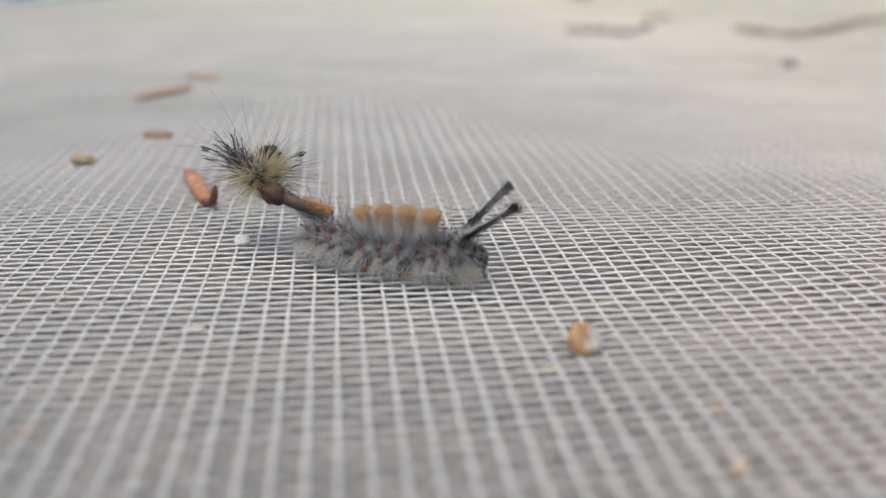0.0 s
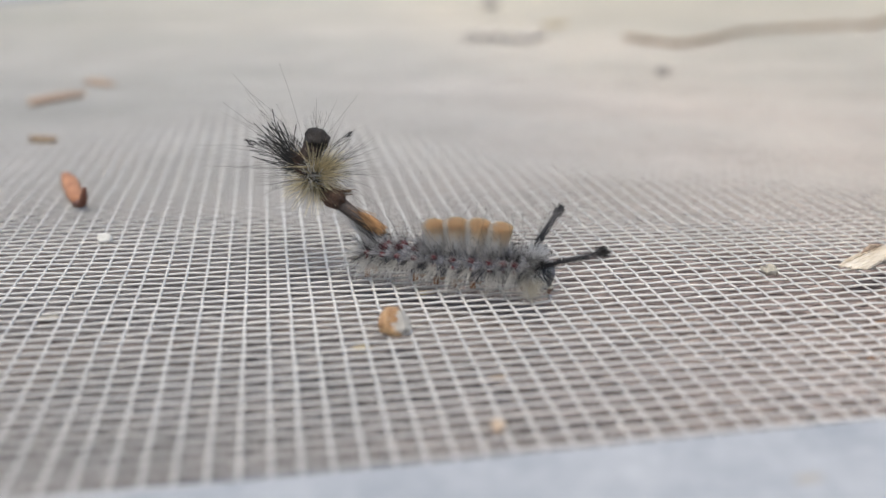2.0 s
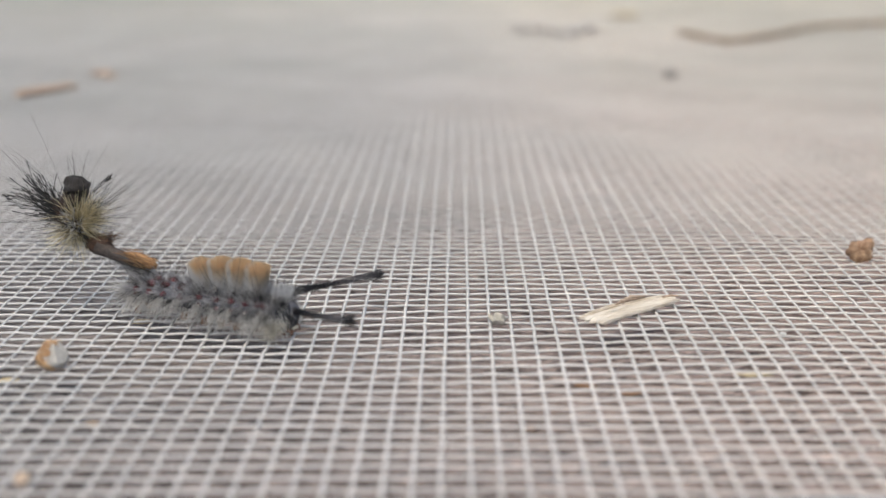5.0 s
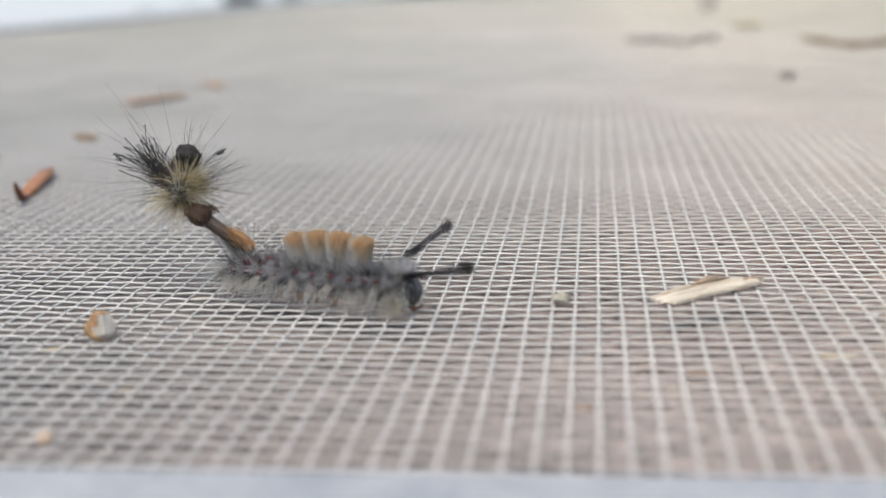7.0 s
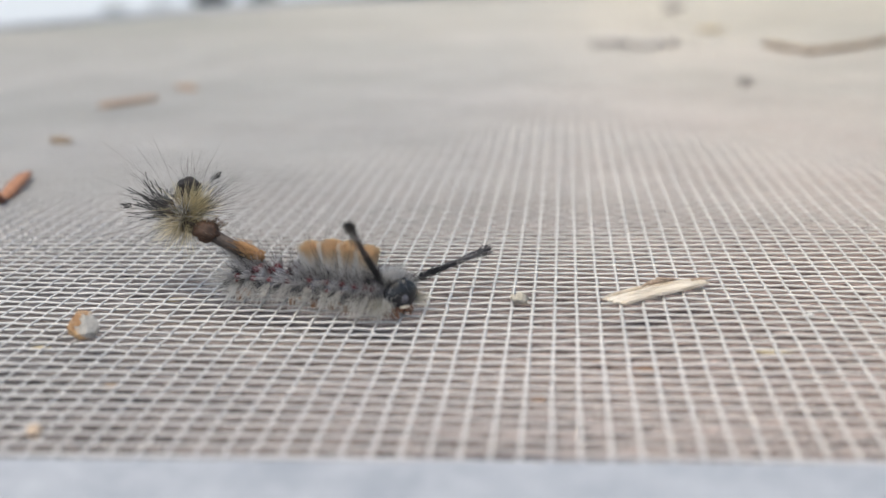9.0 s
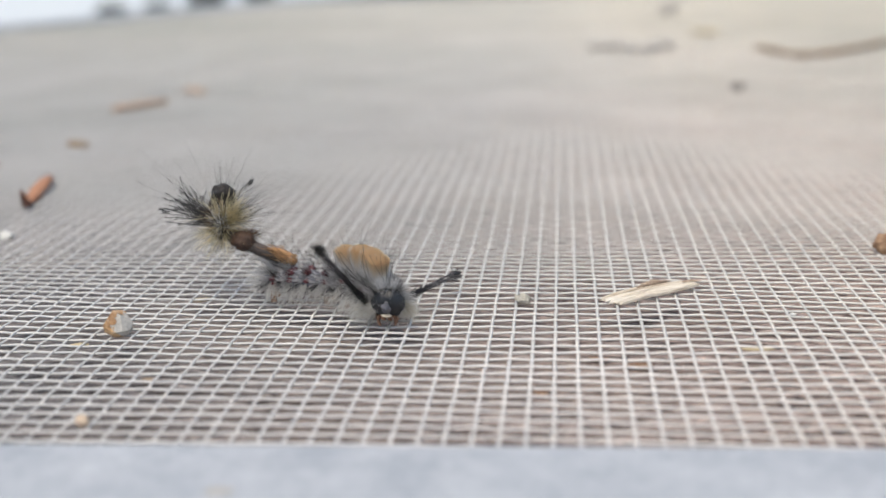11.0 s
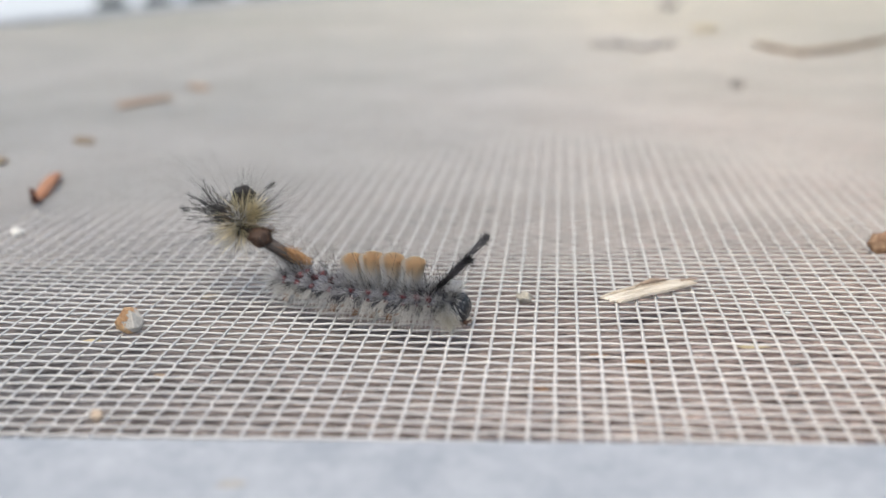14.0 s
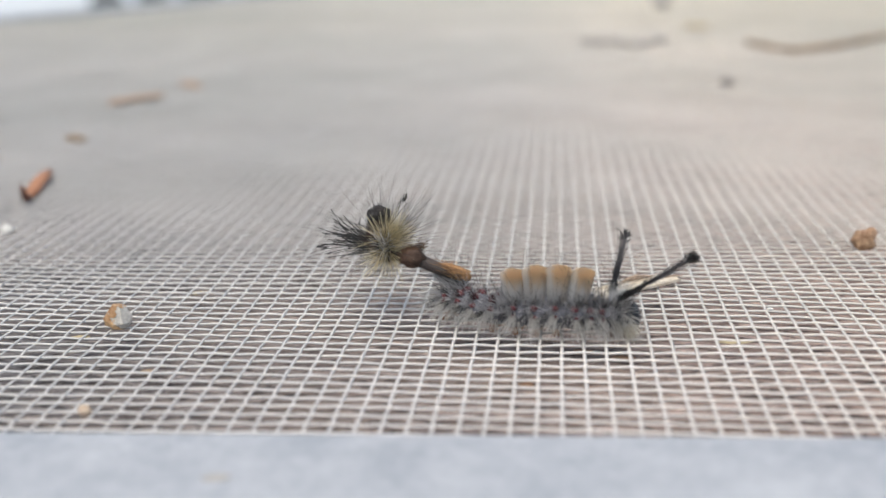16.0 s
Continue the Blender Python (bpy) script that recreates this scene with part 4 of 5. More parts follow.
    for tip, n in (((-3.0, 0.1, 5.2), 30), ((-4.2, -0.2, 4.0), 22), ((-1.7, 0.2, 3.9), 12), ((-4.4, 0.1, 2.7), 10)):
        roots = core + (-1.2, 0, 1.4) + rng.normal(0, 0.28, (n, 3))
        ways = np.array(tip) - (-1.2, 0, 1.4) + rng.normal(0, 0.22, (n, 3))
        tagged(part("crest", hair_mesh("crest", HAIR_DARK, roots, ways, np.linalg.norm(ways, axis=1) * rng.uniform(0.5, 1.15, n), 0.035, seed=61 + n, wave=0.20, tip=0.9, club=0.8, rings=6), skin, "matted black lock of the crest"), kind="stuff")
    n = 110
    roots = core + (-1.3, -0.1, 1.4) + rng.normal(0, 0.4, (n, 3))
    ways = np.stack([rng.normal(-0.9, 0.4, n), rng.normal(0, 0.4, n), rng.normal(0.75, 0.5, n)], -1)
    part("crest", hair_mesh("short_crest", HAIR_DARK, roots, ways, rng.uniform(0.6, 1.8, n), 0.032, seed=62, wave=0.08), skin, "short matted black hair")
    for a, b, n in (((-3.2, 0, 3.2), (-7.3, -0.2, 5.3), 5), ((-0.3, 0, 4.2), (1.8, -0.1, 5.7), 4)):
        a, b = np.array(a), np.array(b)
        cast_pencil = part("cast_pencil", hair_mesh("cast_pencil", HAIR_DARK, a + rng.normal(0, 0.10, (n, 3)), (b - a) + rng.normal(0, 0.22, (n, 3)), np.linalg.norm(b - a) * rng.uniform(0.8, 1.0, n), 0.026, seed=int(64 + a[0]), tip=0.9, club=0.6), skin, "thin black cast hair pencil")
        n = 4 * n
        d = (b - a) / np.linalg.norm(b - a)
        part("plume", hair_mesh("plume", HAIR_DARK, b - d * rng.uniform(0.0, 0.7, (n, 1)) + rng.normal(0, 0.09, (n, 3)), d + rng.normal(0, 0.3, (n, 3)), rng.uniform(0.25, 0.6, n), 0.03, seed=int(70 + a[0]), tip=1.0), cast_pencil, "black plumed tip")
    return skin


caterpillar = thing("caterpillar", "hairy grey tussock caterpillar with tawny brush tufts, dragging its cast skin", "caterpillar")
SEGMENTS = [build_segment(caterpillar, k) for k in range(12)]
HEAD = build_head(caterpillar)
PENCIL_NEAR = build_pencil(caterpillar, 21)
PENCIL_FAR = build_pencil(caterpillar, 27)
TAIL = build_tail(caterpillar)
CAST = build_cast_skin(caterpillar)


# ------------------------------------------------------------------ what moves
def rows(values):
    """Rows for walk() from seconds, millimetres and degrees."""
    return [(r[0], mm(*r[1:])) for r in values]


def motions():
    walk(caterpillar, rows([
        (0, -51.91, 17.25, 0, 0, 0, -31.17), (0.5, -47.22, 16.55, 0, 0, 0, -29.78), (1, -42.42, 12.99, 0, 0, 0, -29.65),
        (1.5, -37.45, 11.33, 0, 0, 0, -39.54), (2, -32.66, 9.12, 0, 0, 0, -29.28), (2.5, -30.23, 7.14, 0, 0, 0, -32.4),
        (3, -28.3, 6.78, 0, 0, 0, -19.72), (3.5, -28.29, 6.11, 0, 0, 0, -18.27), (4, -27.92, 5.76, 0, 0, 0, -15.6),
        (4.2, -28.77, 7.15, 0, 0, 0, -21.76), (6.3, -27.79, 7.5, 0, 0, 0, -21.61), (6.5, -26.98, 6.65, 0, 0, 0, -19.92),
        (7, -24.2, 7.18, 0, 0, 0, -17.51), (7.5, -23.22, 5.69, 0, 0, 0, -17.38), (8, -21.69, 7.66, 0, 0, 0, -18.31),
        (8.5, -21.68, 6.79, 0, 0, 0, -20.04), (9, -21.47, 6, 0, 0, 0, -18.04), (9.2, -20.46, 6.97, 0, 0, 0, -19.01),
        (11.5, -20.38, 6.15, 0, 0, 0, -32.23), (12, -19.46, 6.27, 0, 0, 0, -33.4), (12.5, -18.8, 5.41, 0, 0, 0, -31.75),
        (13, -19.23, 5.29, 0, 0, 0, -25.63), (13.5, -19.04, 3.99, 0, 0, 0, -26.06), (14, -18.76, 3.14, 0, 0, 0, -20.12),
        (14.5, -16.43, 3.71, 0, 0, 0, -20.71), (15, -12.67, 1.76, 0, 0, 0, -17.69), (15.5, -7.86, 0.4, 0, 0, 0, -20.89),
        (16, -2.35, -1.63, 0, 0, 0, -10.78)]))
    walk(SEGMENTS[0], rows([
        (0, -7.86, 1.61, 1.85, 0, 0, -22.12), (0.5, -8.01, 2.62, 1.84, 0.00, 0.00, -31.32), (1, -8.15, 3.64, 1.83, 0, 0, -40.52),
        (1.5, -8.12, 2.54, 1.97, 0, 0, -31.31), (2, -8.17, 0.1, 1.86, 0, 0, -1.38), (2.5, -7.84, 1.09, 1.82, 0, 0, -15.54),
        (3, -7.85, 0.1, 1.84, 0, 0, -1.53), (3.5, -7.95, 0.89, 1.88, 0, 0, -12.58), (4, -7.56, 0.73, 1.87, 0, 0, -10.92),
        (4.2, -7.03, 0.02, 1.85, 0, 0, -0.39), (6.3, -8.62, 1.54, 1.85, 0, 0, -19.6), (6.5, -8.24, 2.53, 1.83, 0, 0, -31.06),
        (7, -8.42, 0.2, 1.82, 0, 0, -2.76), (7.5, -8.64, 1.58, 1.87, 0, 0, -19.98), (8, -8.42, -1.2, 1.88, 0, 0, 15.9),
        (8.5, -8.38, 0.07, 1.84, 0, 0, -0.93), (9, -7.9, -0.27, 1.82, 0, 0, 3.9), (9.2, -7.54, -1.87, 1.83, 0, 0, 26.14),
        (11.5, -7.33, -2.77, 1.85, 0, 0, 35.46), (12, -7.72, -3.6, 1.89, 0, 0, 41.12), (12.5, -8.38, -3.32, 1.86, 0, 0, 37.92),
        (13, -8.34, -1.76, 1.82, 0, 0, 22.76), (13.5, -9.11, -0.05, 1.84, 0, 0, 0.65), (14, -9.06, 1, 1.88, 0, 0, -12.38),
        (14.5, -8.25, 0.3, 1.91, 0, 0, -4.17), (15, -8.12, 0.88, 1.75, 0, 0, -12.21), (15.5, -8.73, 0.93, 1.78, 0, 0, -11.95),
        (16, -8.06, 1.89, 1.94, 0, 0, -24.99)]))
    walk(SEGMENTS[1], rows([
        (0, -6.50, 1.12, 2.04, 0, 0, -18.89), (0.5, -6.58, 1.84, 1.95, 0.00, 0.00, -27.62), (1, -6.67, 2.57, 1.85, 0, 0, -36.34),
        (1.5, -6.49, 1.71, 2, 0, 0, -26.98), (2, -6.70, 0.07, 1.98, 0, 0, -1.15), (2.5, -6.43, 0.75, 1.94, 0, 0, -13.04),
        (3, -6.39, 0.07, 1.92, 0, 0, -1.27), (3.5, -6.46, 0.60, 1.96, 0, 0, -10.48), (4, -6.22, 0.51, 1.99, 0, 0, -9.13),
        (4.2, -5.57, 0.02, 1.98, 0, 0, -0.31), (6.3, -6.91, 1.03, 1.98, 0, 0, -16.42), (6.5, -6.67, 1.74, 1.96, 0, 0, -26.86),
        (7, -6.91, 0.14, 1.92, 0, 0, -2.3), (7.5, -7.00, 1.07, 1.94, 0, 0, -16.86), (8, -6.95, -0.84, 1.98, 0, 0, 13.46),
        (8.5, -6.69, 0.05, 1.97, 0, 0, -0.76), (9, -6.23, -0.18, 1.92, 0, 0, 3.16), (9.2, -6.17, -1.28, 1.91, 0, 0, 22.35),
        (11.5, -5.77, -1.86, 1.92, 0, 0, 30.97), (12, -6.25, -2.53, 1.97, 0, 0, 36.99), (12.5, -6.98, -2.38, 1.98, 0, 0, 33.8),
        (13, -6.78, -1.20, 1.94, 0, 0, 19.31), (13.5, -7.29, -0.03, 1.92, 0, 0, 0.53), (14, -7.27, 0.67, 1.96, 0, 0, -10.27),
        (14.5, -6.80, 0.21, 2.07, 0, 0, -3.49), (15, -6.67, 0.60, 1.94, 0, 0, -10.25), (15.5, -7.04, 0.62, 1.83, 0, 0, -9.94),
        (16, -6.63, 1.31, 1.95, 0, 0, -21.41)]))
    walk(SEGMENTS[2], rows([
        (0, -5.10, 0.71, 2.07, 0, 0, -15.43), (0.5, -5.08, 1.15, 1.96, 0.00, 0.00, -23.28), (1, -5.07, 1.59, 1.84, 0, 0, -31.13),
        (1.5, -4.74, 1.00, 1.9, 0, 0, -21.93), (2, -5.20, 0.04, 1.98, 0, 0, -0.92), (2.5, -4.96, 0.46, 1.97, 0, 0, -10.46),
        (3, -4.92, 0.05, 1.92, 0, 0, -1), (3.5, -4.94, 0.36, 1.93, 0, 0, -8.34), (4, -4.86, 0.31, 1.98, 0, 0, -7.32),
        (4.2, -4.08, 0.01, 1.99, 0, 0, -0.24), (6.3, -5.12, 0.60, 1.99, 0, 0, -13.05), (6.5, -4.99, 1.03, 1.98, 0, 0, -22.04),
        (7, -5.38, 0.09, 1.94, 0, 0, -1.85), (7.5, -5.30, 0.65, 1.92, 0, 0, -13.56), (8, -5.43, -0.52, 1.96, 0, 0, 10.94),
        (8.5, -4.95, 0.03, 1.99, 0, 0, -0.59), (9, -4.52, -0.09, 1.95, 0, 0, 2.41), (9.2, -4.74, -0.78, 1.93, 0, 0, 18.16),
        (11.5, -4.09, -1.05, 1.92, 0, 0, 25.35), (12, -4.65, -1.54, 1.94, 0, 0, 31.7), (12.5, -5.48, -1.52, 1.98, 0, 0, 28.91),
        (13, -5.15, -0.72, 1.97, 0, 0, 15.6), (13.5, -5.42, -0.02, 1.92, 0, 0, 0.42), (14, -5.40, 0.39, 1.93, 0, 0, -8.12),
        (14.5, -5.33, 0.13, 2.04, 0, 0, -2.81), (15, -5.19, 0.37, 2.03, 0, 0, -8.24), (15.5, -5.29, 0.36, 1.87, 0, 0, -7.88),
        (16, -5.13, 0.81, 1.85, 0, 0, -17.52)]))
    walk(SEGMENTS[3], rows([
        (0, -3.55, 0.35, 2, 0, 0, -11.5), (0.5, -3.38, 0.52, 1.96, 0.00, 0.00, -17.77), (1, -3.22, 0.69, 1.91, 0, 0, -24.04),
        (1.5, -2.77, 0.38, 1.83, 0, 0, -15.62), (2, -3.57, 0.02, 1.96, 0, 0, -0.67), (2.5, -3.36, 0.21, 1.99, 0, 0, -7.6),
        (3, -3.32, 0.02, 1.95, 0, 0, -0.72), (3.5, -3.28, 0.17, 1.91, 0, 0, -5.98), (4, -3.39, 0.15, 1.95, 0, 0, -5.33),
        (4.2, -2.45, 0.00, 1.97, 0, 0, -0.16), (6.3, -3.14, 0.24, 1.97, 0, 0, -9.23), (6.5, -3.10, 0.43, 1.98, 0, 0, -16.09),
        (7, -3.70, 0.04, 1.97, 0, 0, -1.36), (7.5, -3.41, 0.28, 1.92, 0, 0, -9.82), (8, -3.78, -0.26, 1.93, 0, 0, 8.15),
        (8.5, -3.07, 0.01, 1.98, 0, 0, -0.41), (9, -2.65, -0.04, 1.98, 0, 0, 1.61), (9.2, -3.14, -0.35, 1.96, 0, 0, 13.24),
        (11.5, -2.16, -0.36, 1.94, 0, 0, 17.68), (12, -2.80, -0.63, 1.92, 0, 0, 24.21), (12.5, -3.77, -0.74, 1.96, 0, 0, 22.64),
        (13, -3.34, -0.32, 1.99, 0, 0, 11.33), (13.5, -3.37, -0.01, 1.95, 0, 0, 0.29), (14, -3.37, 0.16, 1.91, 0, 0, -5.76),
        (14.5, -3.73, 0.06, 1.95, 0, 0, -2.07), (15, -3.57, 0.18, 2.07, 0, 0, -6.05), (15.5, -3.38, 0.16, 1.97, 0, 0, -5.62),
        (16, -3.47, 0.38, 1.83, 0, 0, -13)]))
    walk(SEGMENTS[4], rows([
        (0, -1.72, 0.08, 1.9, 0, 0, -5.13), (0.5, -1.32, 0.07, 1.96, 0.00, 0.00, -5.65), (1, -0.92, 0.05, 2.02, 0, 0, -6.17),
        (1.5, -0.41, 0.01, 1.86, 0, 0, -1.91), (2, -1.69, 0, 1.93, 0, 0, -0.28), (2.5, -1.49, 0.04, 1.97, 0, 0, -3.05),
        (3, -1.46, 0, 1.98, 0, 0, -0.28), (3.5, -1.34, 0.03, 1.93, 0, 0, -2.17), (4, -1.67, 0.04, 1.92, 0, 0, -2.45),
        (4.2, -0.58, 0, 1.94, 0, 0, -0.03), (6.3, -0.84, 0.01, 1.94, 0, 0, -2.02), (6.5, -0.84, 0.03, 1.96, 0, 0, -3.71),
        (7, -1.77, 0.01, 1.99, 0, 0, -0.58), (7.5, -1.21, 0.03, 1.95, 0, 0, -2.96), (8, -1.84, -0.06, 1.91, 0, 0, 3.58),
        (8.5, -0.88, 0, 1.95, 0, 0, -0.1), (9, -0.49, 0, 1.99, 0, 0, 0.24), (9.2, -1.24, -0.05, 1.98, 0, 0, 4.76),
        (11.5, 0.17, 0, 1.97, 0, 0, -1.17), (12, -0.5, -0.02, 1.92, 0, 0, 3.94), (12.5, -1.67, -0.14, 1.93, 0, 0, 9.18),
        (13, -1.21, -0.04, 1.98, 0, 0, 3.54), (13.5, -1.01, 0, 1.98, 0, 0, 0.07), (14, -1, 0.01, 1.93, 0, 0, -1.39),
        (14.5, -1.87, 0.02, 1.85, 0, 0, -0.94), (15, -1.68, 0.04, 2.01, 0, 0, -2.58), (15.5, -1.16, 0.02, 2.06, 0, 0, -1.61),
        (16, -1.51, 0.07, 1.9, 0, 0, -5.09)]))
    walk(SEGMENTS[5], rows([
        (0, -0.02, 0, 1.83, 0, 0, -0.06), (0.5, 0.38, 0.02, 1.95, 0.00, 0.00, 2.68), (1, 0.78, 0.04, 2.07, 0, 0, 5.42),
        (1.5, 1.29, 0.07, 1.95, 0, 0, 6.06), (2, 0.01, 0, 1.91, 0, 0, 0), (2.5, 0.21, 0, 1.94, 0, 0, 0.42), (3, 0.24, 0, 1.99, 0, 0, 0.05),
        (3.5, 0.36, 0, 1.96, 0, 0, 0.58), (4, 0.03, 0, 1.92, 0, 0, 0.04), (4.2, 1.12, 0, 1.92, 0, 0, 0.06), (6.3, 0.86, 0.02, 1.92, 0, 0, 2.08),
        (6.5, 0.86, 0.03, 1.93, 0, 0, 3.85), (7, -0.07, 0, 1.98, 0, 0, -0.02), (7.5, 0.49, 0.01, 1.98, 0, 0, 1.19), (8, -0.14, 0, 1.93, 0, 0, 0.28),
        (8.5, 0.82, 0, 1.92, 0, 0, 0.09), (9, 1.21, -0.01, 1.97, 0, 0, -0.6), (9.2, 0.45, -0.01, 1.98, 0, 0, -1.75),
        (11.5, 1.86, -0.21, 1.99, 0, 0, -13.01), (12, 1.19, -0.1, 1.95, 0, 0, -9.76), (12.5, 0.03, 0, 1.91, 0, 0, -0.14),
        (13, 0.49, -0.01, 1.95, 0, 0, -1.46), (13.5, 0.69, 0, 1.99, 0, 0, -0.05), (14, 0.7, 0.01, 1.96, 0, 0, 0.98),
        (14.5, -0.17, 0, 1.83, 0, 0, -0.08), (15, 0.02, 0, 1.91, 0, 0, 0.02), (15.5, 0.54, 0, 2.06, 0, 0, 0.76), (16, 0.18, 0, 2.01, 0, 0, 0.62)]))
    walk(SEGMENTS[6], rows([
        (0, 1.63, 0.07, 1.86, 0, 0, 4.89), (0.5, 2.01, 0.21, 1.94, 0.00, 0.00, 10.77), (1, 2.39, 0.35, 2.03, 0, 0, 16.64),
        (1.5, 2.89, 0.35, 2.04, 0, 0, 13.64), (2, 1.68, 0, 1.93, 0, 0, 0.28), (2.5, 1.82, 0.06, 1.92, 0, 0, 3.72), (3, 1.84, 0.01, 1.97, 0, 0, 0.36),
        (3.5, 1.96, 0.05, 1.98, 0, 0, 3.17), (4, 1.63, 0.03, 1.94, 0, 0, 2.39), (4.2, 2.53, 0, 1.92, 0, 0, 0.14),
        (6.3, 2.48, 0.13, 1.92, 0, 0, 5.99), (6.5, 2.44, 0.23, 1.91, 0, 0, 10.93), (7, 1.63, 0.01, 1.95, 0, 0, 0.54),
        (7.5, 2.16, 0.1, 1.99, 0, 0, 5.28), (8, 1.58, -0.04, 1.96, 0, 0, -3.07), (8.5, 2.41, 0.01, 1.92, 0, 0, 0.27),
        (9, 2.7, -0.03, 1.94, 0, 0, -1.34), (9.2, 2.01, -0.14, 1.96, 0, 0, -7.75), (11.5, 3.12, -0.61, 1.98, 0, 0, -22.04),
        (12, 2.64, -0.51, 1.98, 0, 0, -21.76), (12.5, 1.76, -0.15, 1.93, 0, 0, -9.91), (13, 2.13, -0.12, 1.92, 0, 0, -6.29),
        (13.5, 2.38, 0, 1.97, 0, 0, -0.17), (14, 2.39, 0.07, 1.98, 0, 0, 3.34), (14.5, 1.53, 0.01, 1.9, 0, 0, 0.77),
        (15, 1.68, 0.04, 1.84, 0, 0, 2.57), (15.5, 2.21, 0.06, 1.98, 0, 0, 3.09), (16, 1.83, 0.1, 2.07, 0, 0, 6.21)]))
    walk(SEGMENTS[7], rows([
        (0, 3.21, 0.27, 1.95, 0, 0, 9.61), (0.5, 3.54, 0.60, 1.94, 0.00, 0.00, 18.00), (1, 3.86, 0.93, 1.93, 0, 0, 26.39),
        (1.5, 4.37, 0.8, 2.07, 0, 0, 20.48), (2, 3.31, 0.02, 1.96, 0, 0, 0.56), (2.5, 3.33, 0.2, 1.92, 0, 0, 6.81),
        (3, 3.34, 0.02, 1.93, 0, 0, 0.65), (3.5, 3.46, 0.17, 1.98, 0, 0, 5.59), (4, 3.12, 0.12, 1.97, 0, 0, 4.57),
        (4.2, 3.63, 0.01, 1.95, 0, 0, 0.2), (6.3, 4, 0.34, 1.95, 0, 0, 9.66), (6.5, 3.87, 0.6, 1.93, 0, 0, 17.25), (7, 3.34, 0.03, 1.92, 0, 0, 1.09),
        (7.5, 3.79, 0.31, 1.97, 0, 0, 9.25), (8, 3.31, -0.19, 1.98, 0, 0, -6.44), (8.5, 3.89, 0.01, 1.94, 0, 0, 0.43),
        (9, 3.98, -0.07, 1.92, 0, 0, -1.97), (9.2, 3.4, -0.39, 1.93, 0, 0, -13.05), (11.5, 3.99, -1.02, 1.95, 0, 0, -28.04),
        (12, 3.8, -1.09, 1.99, 0, 0, -30.97), (12.5, 3.5, -0.61, 1.96, 0, 0, -19.32), (13, 3.69, -0.35, 1.92, 0, 0, -10.85),
        (13.5, 4.06, -0.01, 1.94, 0, 0, -0.29), (14, 4.05, 0.2, 1.98, 0, 0, 5.66), (14.5, 3.22, 0.05, 2.01, 0, 0, 1.63),
        (15, 3.3, 0.15, 1.85, 0, 0, 5.05), (15.5, 3.84, 0.18, 1.88, 0, 0, 5.36), (16, 3.41, 0.35, 2.04, 0, 0, 11.51)]))
    walk(SEGMENTS[8], rows([
        (0, 4.37, 0.5, 2.05, 0, 0, 12.99), (0.5, 4.62, 1.00, 1.95, 0.00, 0.00, 22.78), (1, 4.87, 1.51, 1.85, 0, 0, 32.57),
        (1.5, 5.42, 1.25, 2, 0, 0, 25.12), (2, 4.51, 0.03, 1.98, 0, 0, 0.76), (2.5, 4.44, 0.35, 1.94, 0, 0, 9.06), (3, 4.44, 0.03, 1.91, 0, 0, 0.87),
        (3.5, 4.56, 0.29, 1.96, 0, 0, 7.36), (4, 4.21, 0.23, 1.99, 0, 0, 6.16), (4.2, 4.44, 0.01, 1.98, 0, 0, 0.24),
        (6.3, 5.12, 0.56, 1.98, 0, 0, 12.31), (6.5, 4.9, 0.96, 1.96, 0, 0, 21.62), (7, 4.59, 0.06, 1.92, 0, 0, 1.51),
        (7.5, 4.97, 0.53, 1.94, 0, 0, 12.11), (8, 4.58, -0.36, 1.98, 0, 0, -8.88), (8.5, 4.98, 0.02, 1.97, 0, 0, 0.55),
        (9, 4.92, -0.1, 1.92, 0, 0, -2.43), (9.2, 4.4, -0.66, 1.91, 0, 0, -16.79), (11.5, 4.6, -1.37, 1.92, 0, 0, -32.09),
        (12, 4.6, -1.63, 1.97, 0, 0, -36.77), (12.5, 4.72, -1.11, 1.98, 0, 0, -25.48), (13, 4.82, -0.6, 1.94, 0, 0, -14.11),
        (13.5, 5.29, -0.02, 1.92, 0, 0, -0.37), (14, 5.27, 0.34, 1.96, 0, 0, 7.35), (14.5, 4.46, 0.09, 2.07, 0, 0, 2.26),
        (15, 4.49, 0.27, 1.94, 0, 0, 6.86), (15.5, 5.03, 0.31, 1.83, 0, 0, 7.02), (16, 4.56, 0.62, 1.95, 0, 0, 15.26)]))
